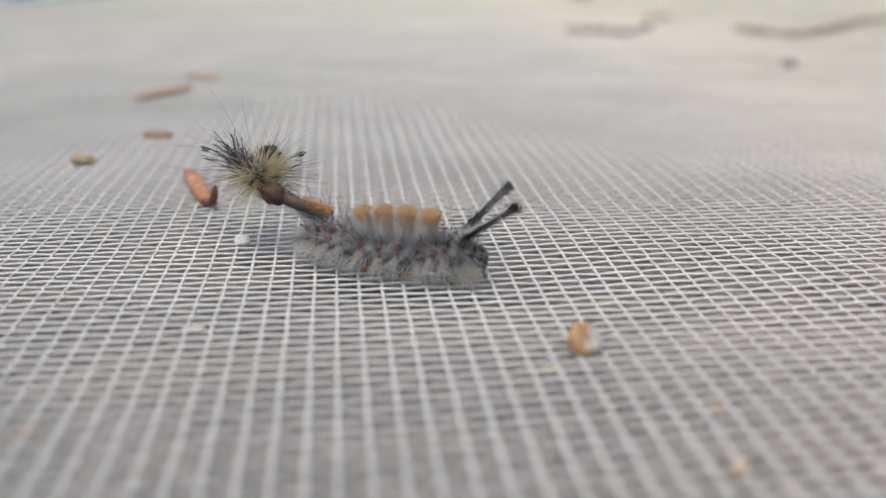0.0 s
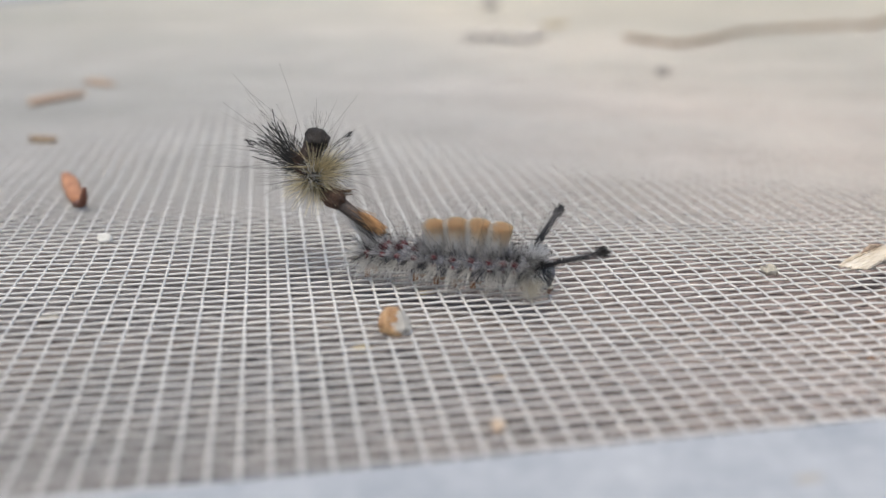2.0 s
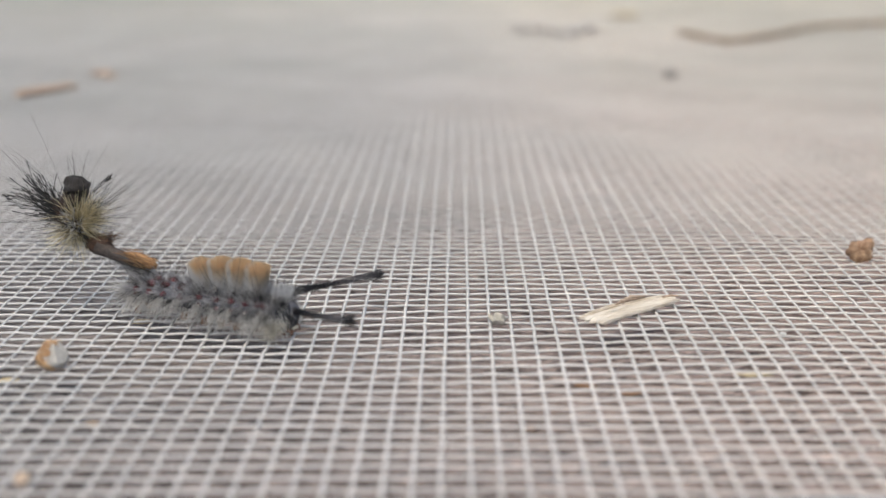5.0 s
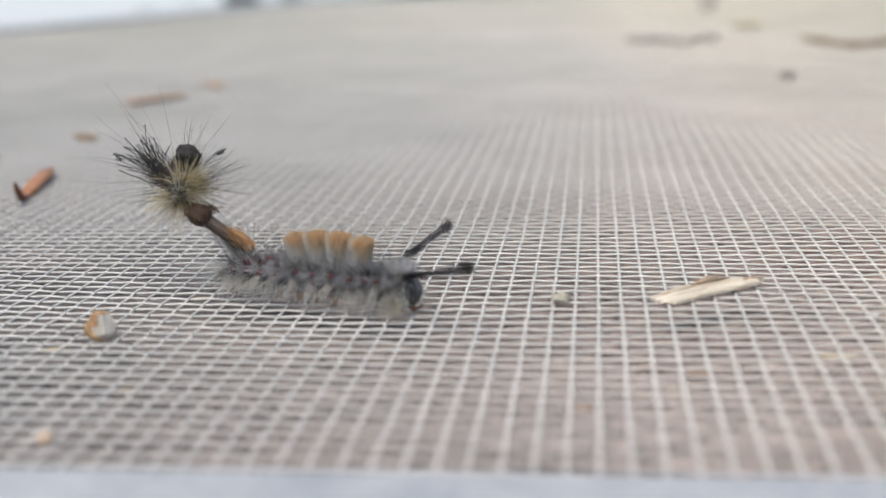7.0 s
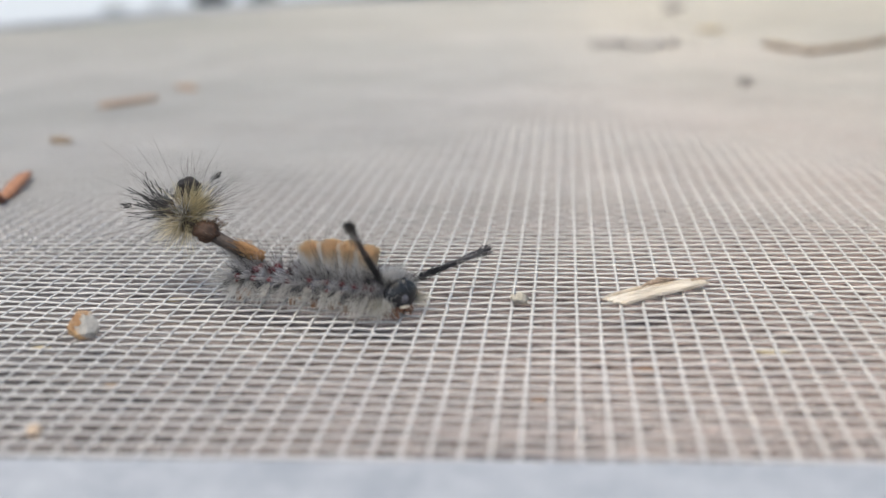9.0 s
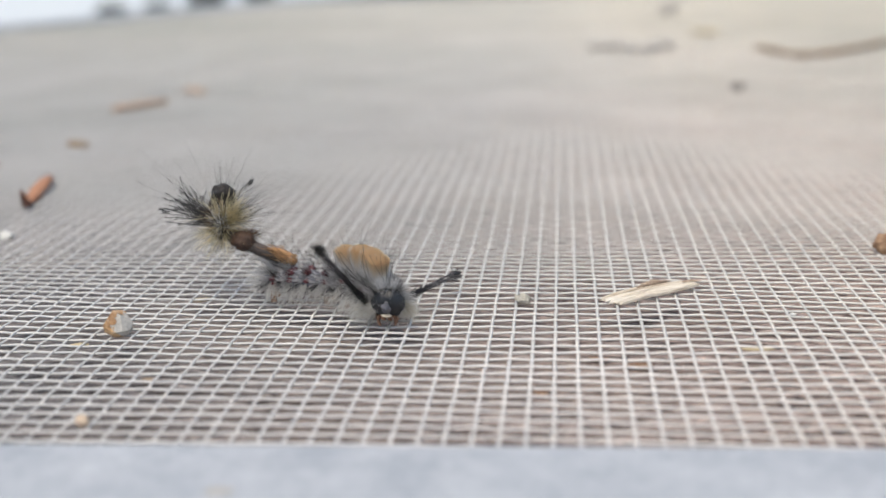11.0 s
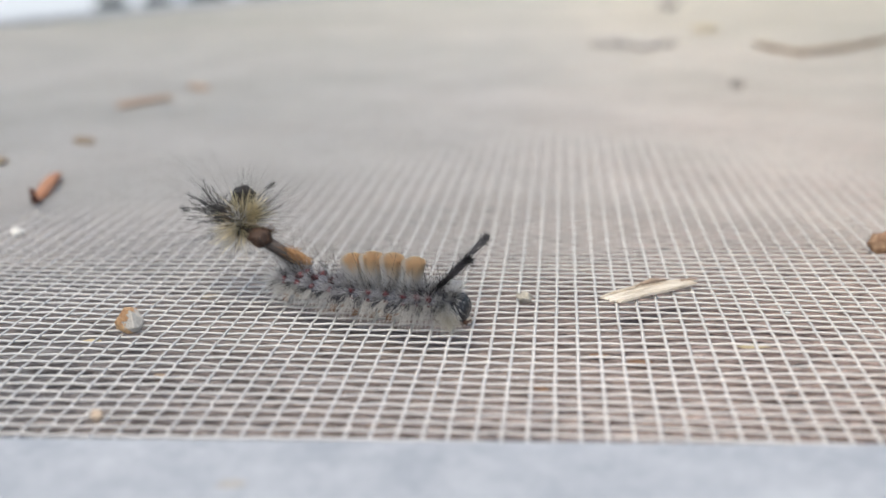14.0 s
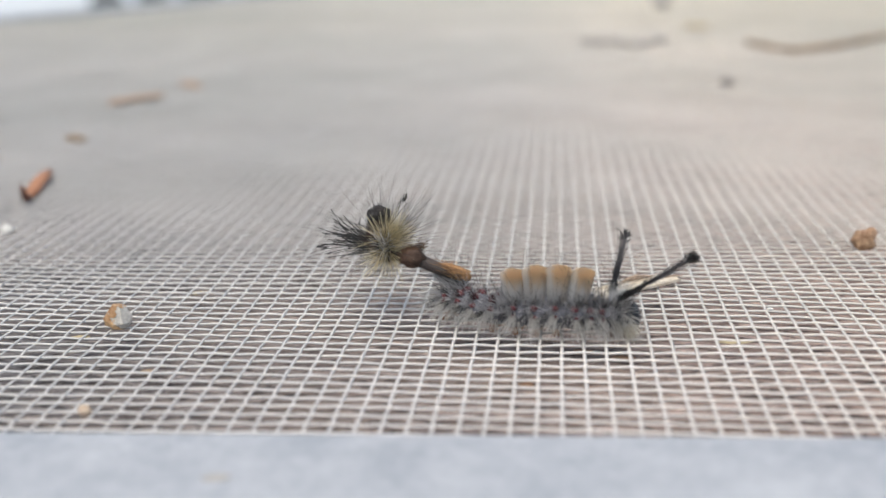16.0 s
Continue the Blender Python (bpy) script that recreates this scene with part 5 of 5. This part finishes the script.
    walk(SEGMENTS[9], rows([
        (0, 5.28, 0.74, 2.07, 0, 0, 15.6), (0.5, 5.46, 1.39, 1.96, 0.00, 0.00, 26.25), (1, 5.63, 2.04, 1.84, 0, 0, 36.89),
        (1.5, 6.23, 1.66, 1.9, 0, 0, 28.57), (2, 5.46, 0.04, 1.98, 0, 0, 0.92), (2.5, 5.32, 0.51, 1.97, 0, 0, 10.83),
        (3, 5.33, 0.05, 1.92, 0, 0, 1.04), (3.5, 5.43, 0.42, 1.93, 0, 0, 8.75), (4, 5.08, 0.33, 1.97, 0, 0, 7.43),
        (4.2, 5.09, 0.01, 1.99, 0, 0, 0.28), (6.3, 6, 0.77, 1.99, 0, 0, 14.37), (6.5, 5.7, 1.3, 1.98, 0, 0, 24.9), (7, 5.59, 0.09, 1.94, 0, 0, 1.83),
        (7.5, 5.91, 0.75, 1.92, 0, 0, 14.33), (8, 5.59, -0.53, 1.96, 0, 0, -12.25), (8.5, 5.85, 0.03, 1.99, 0, 0, -3.33),
        (9, 5.67, -0.14, 1.95, 0, 0, -8.29), (9.2, 5.19, -0.92, 1.93, 0, 0, -23.04), (11.5, 5.07, -1.68, 1.92, 0, 0, -40.03),
        (12, 5.2, -2.11, 1.94, 0, 0, -41.11), (12.5, 5.66, -1.61, 1.98, 0, 0, -32.76), (13, 5.72, -0.85, 1.97, 0, 0, -17.75),
        (13.5, 6.28, -0.02, 1.92, 0, 0, -0.01), (14, 6.25, 0.48, 1.93, 0, 0, 9.11), (14.5, 5.45, 0.13, 2.04, 0, 0, 5.1),
        (15, 5.44, 0.4, 2.04, 0, 0, 8.3), (15.5, 5.98, 0.44, 1.87, 0, 0, 8.34), (16, 5.46, 0.89, 1.85, 0, 0, 18.14)]))
    walk(SEGMENTS[10], rows([
        (0, 6.18, 1.01, 2, 0, 0, 18.13), (0.5, 6.27, 1.81, 1.96, 0.00, 0.00, 29.41), (1, 6.36, 2.62, 1.92, 0, 0, 40.69),
        (1.5, 7.02, 2.12, 1.83, 0, 0, 31.76), (2, 6.42, 0.06, 1.96, 0, 0, 1.08), (2.5, 6.2, 0.69, 1.99, 0, 0, 12.57),
        (3, 6.21, 0.07, 1.95, 0, 0, 1.21), (3.5, 6.31, 0.56, 1.91, 0, 0, 10.14), (4, 5.95, 0.45, 1.94, 0, 0, 8.69),
        (4.2, 5.74, 0.02, 1.97, 0, 0, 0.32), (6.3, 6.87, 1.01, 1.97, 0, 0, 16.39), (6.5, 6.48, 1.69, 1.98, 0, 0, 27.97),
        (7, 6.59, 0.12, 1.97, 0, 0, 2.16), (7.5, 6.85, 1.01, 1.92, 0, 0, 16.51), (8, 6.59, -0.74, 1.93, 0, 0, -14.96),
        (8.5, 6.72, 0.04, 1.98, 0, 0, -7.24), (9, 6.43, -0.18, 1.98, 0, 0, -14.02), (9.2, 5.97, -1.22, 1.96, 0, 0, -28.24),
        (11.5, 5.52, -2.02, 1.94, 0, 0, -46.83), (12, 5.77, -2.63, 1.92, 0, 0, -43.77), (12.5, 6.55, -2.16, 1.96, 0, 0, -38.27),
        (13, 6.6, -1.13, 1.99, 0, 0, -20.49), (13.5, 7.26, -0.03, 1.95, 0, 0, 0.37), (14, 7.22, 0.64, 1.91, 0, 0, 10.42),
        (14.5, 6.45, 0.18, 1.94, 0, 0, 7.78), (15, 6.38, 0.55, 2.07, 0, 0, 9.72), (15.5, 6.93, 0.59, 1.97, 0, 0, 9.64),
        (16, 6.35, 1.21, 1.83, 0, 0, 20.9)]))
    walk(SEGMENTS[11], rows([
        (0, 6.98, 1.29, 2.05, 0, 0, 20.32), (0.5, 6.98, 2.24, 2.11, 0.00, 0.00, 32.02), (1, 6.98, 3.18, 2.17, 0, 0, 43.71),
        (1.5, 7.71, 2.57, 2.01, 0, 0, 34.43), (2, 7.28, 0.08, 2.08, 0, 0, 1.23), (2.5, 6.98, 0.88, 2.12, 0, 0, 14.11),
        (3, 7, 0.08, 2.13, 0, 0, 1.37), (3.5, 7.09, 0.71, 2.08, 0, 0, 11.37), (4, 6.73, 0.58, 2.07, 0, 0, 9.81), (4.2, 6.33, 0.02, 2.08, 0, 0, 0.35),
        (6.3, 7.65, 1.25, 2.09, 0, 0, 18.17), (6.5, 7.16, 2.07, 2.11, 0, 0, 30.56), (7, 7.49, 0.16, 2.14, 0, 0, 2.46),
        (7.5, 7.68, 1.27, 2.1, 0, 0, 18.41), (8, 7.49, -0.96, 2.06, 0, 0, -16.93), (8.5, 7.51, 0.05, 2.1, 0, 0, -11.2),
        (9, 7.1, -0.22, 2.14, 0, 0, -19.61), (9.2, 6.65, -1.52, 2.13, 0, 0, -32.34), (11.5, 5.92, -2.34, 2.12, 0, 0, -52.47),
        (12, 6.25, -3.13, 2.07, 0, 0, -44.88), (12.5, 7.33, -2.71, 2.08, 0, 0, -42.09), (13, 7.39, -1.42, 2.13, 0, 0, -22.25),
        (13.5, 8.15, -0.04, 2.13, 0, 0, 0.79), (14, 8.08, 0.8, 2.08, 0, 0, 11.21), (14.5, 7.34, 0.24, 2, 0, 0, 10.27),
        (15, 7.23, 0.7, 2.16, 0, 0, 10.98), (15.5, 7.78, 0.74, 2.21, 0, 0, 10.8), (16, 7.14, 1.52, 2.05, 0, 0, 23.27)]))
    walk(HEAD, rows([
        (0, 7.55, 1.51, 1.7, 0, 8, 21.73), (0.5, 7.48, 2.56, 1.7, 0, 8, 33.63), (1, 7.41, 3.61, 1.7, 0, 8, 45.54),
        (1.5, 8.20, 2.91, 1.7, 0, 8, 36.09), (2, 7.61, 0.08, 1.7, 0, 8, 1.32), (2.5, 7.26, 0.94, 1.7, 0, 8, 15.12), (3, 7.28, 0.09, 1.7, 0, 8, 1.47),
        (3.5, 7.37, 0.78, 1.7, 0, 8, 12.19), (4, 7.01, 0.63, 1.7, 0, 8, 10.55), (4.2, 6.47, 0.02, 1.7, 0, 8, 0.37),
        (6.3, 7.93, 1.34, 1.7, 0, 8, 19.32), (6.5, 7.40, 2.22, 1.7, 0, 8, 32.20), (7, 7.85, 0.18, 1.7, 0, 8, 2.65),
        (7.5, 7.99, 1.38, 1.7, 0, 8, 19.64), (8, 8.08, -1.11, 2.2, 0, 8, -19.51), (8.5, 8.03, 0.06, 2.2, 0, 8, -23.23),
        (9, 7.55, -0.25, 2.2, 0, 8, -35.71), (9.2, 7.10, -1.73, 2.2, 0, 8, -39.92), (11.5, 6.17, -2.56, 2.2, 0, 8, -64.72),
        (12, 6.56, -3.47, 2.2, 0, 8, -42.52), (12.5, 7.83, -3.10, 2.2, 0, 8, -47.21), (13, 7.90, -1.63, 2.2, 0, 8, -23.31),
        (13.5, 8.79, -0.04, 1.7, 0, 8, 2.15), (14, 8.71, 0.93, 1.7, 0, 8, 11.21), (14.5, 7.98, 0.29, 1.7, 0, 8, 16.82),
        (15, 7.84, 0.82, 1.7, 0, 8, 11.82), (15.5, 8.40, 0.86, 1.7, 0, 8, 11.57), (16, 7.69, 1.78, 1.7, 0, 8, 24.79)]))
    walk(PENCIL_NEAR, rows([
        (0, 6.68, 0.6, 3.5, 0, -31.37, -29.66), (0.5, 6.67, 1.29, 3.27, 0.00, -16.34, -26.93), (1, 6.66, 1.98, 3.04, 0, -25.76, -38.67),
        (1.5, 8.06, 2, 3.29, 0, -31.05, -29.74), (2, 7.1, -0.61, 2.52, 0, -22.39, -28.12), (2.5, 7.12, 0.27, 3.13, 0, -39.37, -30.72),
        (3, 6.92, -0.51, 3.05, 0, -25.66, -18.37), (3.5, 6.92, -0.16, 2.69, 0, -23.12, -22.93), (4, 6.92, -0.52, 1.98, 0, -13.39, -42.56),
        (4.2, 7.98, -0.48, 1.86, 0, -10.59, -23.21), (6.3, 8.06, 0.99, 3.4, 0, -15.88, -35.4), (6.5, 7.69, 1.55, 3.08, 0, -19.3, -21.88),
        (7, 7.65, -0.18, 3.03, 0, -17.03, -23.76), (7.5, 7.55, 0.58, 3.11, 0, -27.46, -32.71), (8, 6.59, -1.52, 3.09, 0, -47.78, -64.99),
        (8.5, 6.6, -0.76, 3.23, 0, -54.97, -58.15), (9, 6.26, -0.97, 3.25, 0, -48.45, -86.51), (9.2, 5.49, -2.28, 2.91, 0, -53.88, -80.68),
        (11.5, 4.44, -3.9, 2.77, 0, -44.33, -85.62), (12, 4.99, -4.26, 2.89, 0, -44.38, -79.39), (12.5, 5.81, -3.67, 2.99, 0, -41.95, -67.93),
        (13, 6.23, -2.17, 3.13, 0, -57.93, -75.01), (13.5, 6.65, -1.26, 3.02, 0, -41.9, -43.71), (14, 7.12, 0, 3.62, 0, -33.21, -41.41),
        (14.5, 6.69, -0.61, 2.65, 0, -36.42, -42.88), (15, 6.84, -0.07, 2.91, 0, -32.84, -35.95), (15.5, 7.55, 0.19, 3.35, 0, -32.19, -34.47),
        (16, 7.02, 0.82, 3.5, 0, -36.42, -20.1)]))
    walk(PENCIL_FAR, rows([
        (0, 5.99, 2.35, 3.78, 0, -15.57, 83.73), (0.5, 6.16, 3.06, 3.38, 0.00, -13.04, 51.89), (1, 6.32, 3.77, 2.99, 0, -7.07, 38.19),
        (1.5, 7.47, 3.77, 3.34, 0, 2.78, 80.52), (2, 6.5, 1.44, 3.62, 0, -11.65, 88.42), (2.5, 5.47, 1.91, 3.99, 0, -24.94, 107.31),
        (3, 4.76, 1.14, 3.75, 0, -21.81, 100.56), (3.5, 4.89, 1.75, 4.01, 0, -25.99, 96.95), (4, 4.42, 1.34, 2.66, 0, -11.85, 49.47),
        (4.2, 5.79, 1.33, 3.44, 0, -4.98, 48.95), (6.3, 7.3, 2.58, 3.24, 0, 1.52, 74.51), (6.5, 6.91, 3.36, 3.65, 0, -1.68, 78.43),
        (7, 6.39, 1.41, 3.61, 0, -8.42, 84.4), (7.5, 6.93, 2.29, 3.14, 0, -4.54, 75.65), (8, 7.34, 0.94, 3.38, 0, -9.95, 75.17),
        (8.5, 8.16, 1.8, 2.41, 0, -0.69, 67.65), (9, 8.43, 1.95, 3.08, 0, -3.46, 68.98), (9.2, 7.67, 0.55, 2.29, 0, 2.01, 64.98),
        (11.5, 6.46, -0.23, 2.1, 0, 0.32, 94.8), (12, 7.15, -0.38, 2.21, 0, 2.02, 90.55), (12.5, 7.25, -0.4, 2.59, 0, -8.65, 78.12),
        (13, 8.1, 0.9, 2.5, 0, -4.75, 83.59), (13.5, 7.72, 1.67, 3.35, 0, -4.2, 86.53), (14, 6.98, 1.98, 3.76, 0, -12.54, 87.4),
        (14.5, 6.26, 1.21, 2.79, 0, -20.26, 87.36), (15, 6.38, 1.82, 3.26, 0, -13.14, 68.41), (15.5, 7.19, 2.04, 3.44, 0, -6.35, 73.14),
        (16, 6.27, 2.66, 4.08, 0, -17.16, 90.24)]))
    walk(TAIL, rows([
        (0, -7.39, 2.39, 3.85, 0, -21.1, -162.6), (0.5, -7.9, 3.36, 3.32, 0, -17.44, -161.12), (1, -8.01, 4.32, 4.02, 0, -13.77, -159.65),
        (1.5, -8.36, 3.09, 4.08, 0, -27.47, -156.3), (2, -7.83, 0.79, 3.86, 0, -37, -171.39), (2.5, -7.27, 1.83, 3.78, 0, -27.41, -170.53),
        (3, -7.48, 0.76, 3.95, 0, -31.09, -178.9), (3.5, -7.43, 1.53, 3.85, 0, -28.56, -179.16), (4, -6.96, 1.33, 3.63, 0, -28.59, -184.98),
        (4.2, -6.77, 0.73, 3.89, 0, -21.64, -170.56), (6.3, -8.01, 2.43, 3.59, 0, -28.21, -157.19), (6.5, -7.73, 3.29, 3.48, 0, -35.88, -161.99),
        (7, -7.96, 0.93, 3.66, 0, -36.69, -166.09), (7.5, -8.33, 2.31, 3.88, 0, -21.39, -159.97), (8, -7.81, -0.39, 3.63, 0, -33.94, -163.73),
        (8.5, -7.5, 1.01, 3.49, 0, -29.57, -160.69), (9, -6.95, 0.65, 3.49, 0, -29.46, -163.16), (9.2, -6.72, -0.99, 3.54, 0, -32.51, -163.6),
        (11.5, -6.4, -1.43, 3.54, 0, -23.71, -147.19), (12, -6.79, -2.25, 3.41, 0, -25.44, -146.53), (12.5, -7.67, -2.18, 3.51, 0, -30.79, -150.55),
        (13, -7.53, -0.72, 3.5, 0, -30.75, -156.68), (13.5, -8.36, 0.96, 3.48, 0, -30.73, -156.21), (14, -8.05, 1.95, 3.29, 0, -32.83, -162.88),
        (14.5, -7.58, 1.06, 3.52, 0, -36.86, -169.24), (15, -7.44, 1.69, 3.57, 0, -31.98, -165.24), (15.5, -7.52, 1.94, 3.38, 0, -27.35, -163.06),
        (16, -7.12, 2.7, 3.65, 0, -23.61, -169.22)]))
    walk(CAST, rows([
        (0, -11.75, 1.02, 5.61, -63.1, 3.83, 22.56), (0.5, -12.44, 1.18, 4.75, -51.14, -16.12, 26.92), (1, -12.48, 2.67, 5.18, -59.9, -11.21, 23.22),
        (1.5, -12.34, 1.34, 6.35, -51.59, -6.68, 31.29), (2, -11.7, 0.2, 6.81, -16.5, -2.8, 20.13), (2.5, -11.56, 1.11, 6.04, -35.21, -6.89, 17.24),
        (3, -11.68, 0.68, 6.48, -32.83, -11.76, 10.5), (3.5, -11.74, 1.47, 6.19, -33.06, -13.15, 9.28), (4, -11.25, 1.7, 5.87, -16.5, -15.5, 3.83),
        (4.2, -11.26, -0.02, 5.7, -16.5, -11.63, 15.83), (6.3, -11.99, 0.75, 5.9, -45.82, 0.08, 29.75),
        (6.5, -11.51, 2.06, 6.36, -58.15, -7.14, 27.97), (7, -11.77, -0.02, 6.59, -31.6, 0.61, 24.25),
        (7.5, -12.62, 0.75, 5.66, -50.58, -7.83, 24.79), (8, -11.71, -1.53, 6.37, -37.33, -2.53, 25.49),
        (8.5, -11.52, -0.39, 5.91, -37.17, -5.87, 26.77), (9, -11.04, -0.59, 5.9, -47.62, -15.52, 24.29),
        (9.2, -10.68, -2.15, 6.17, -24.77, -7.44, 25.08), (11.5, -10.17, -3.86, 5.51, -38.98, -15.52, 38.28),
        (12, -10.48, -4.69, 5.52, -26.38, -15.64, 39.48), (12.5, -11.34, -4.25, 6.02, -40.1, -14.48, 37.79),
        (13, -11.4, -2.39, 6.01, -34.25, -12.12, 31.69), (13.5, -12.21, -0.74, 5.98, -39.07, -14.48, 32.15),
        (14, -11.98, 0.73, 5.95, -47.94, -13.15, 26.21), (14.5, -11.43, 0.33, 6.46, -33.02, -1.99, 21.82),
        (15, -11.46, 0.63, 6.16, -38.96, -4.11, 23.72), (15.5, -11.69, 0.67, 5.63, -48.44, -19.24, 23.9),
        (16, -11.53, 1.86, 5.61, -41.35, -28.78, 16.62)]))


motions()
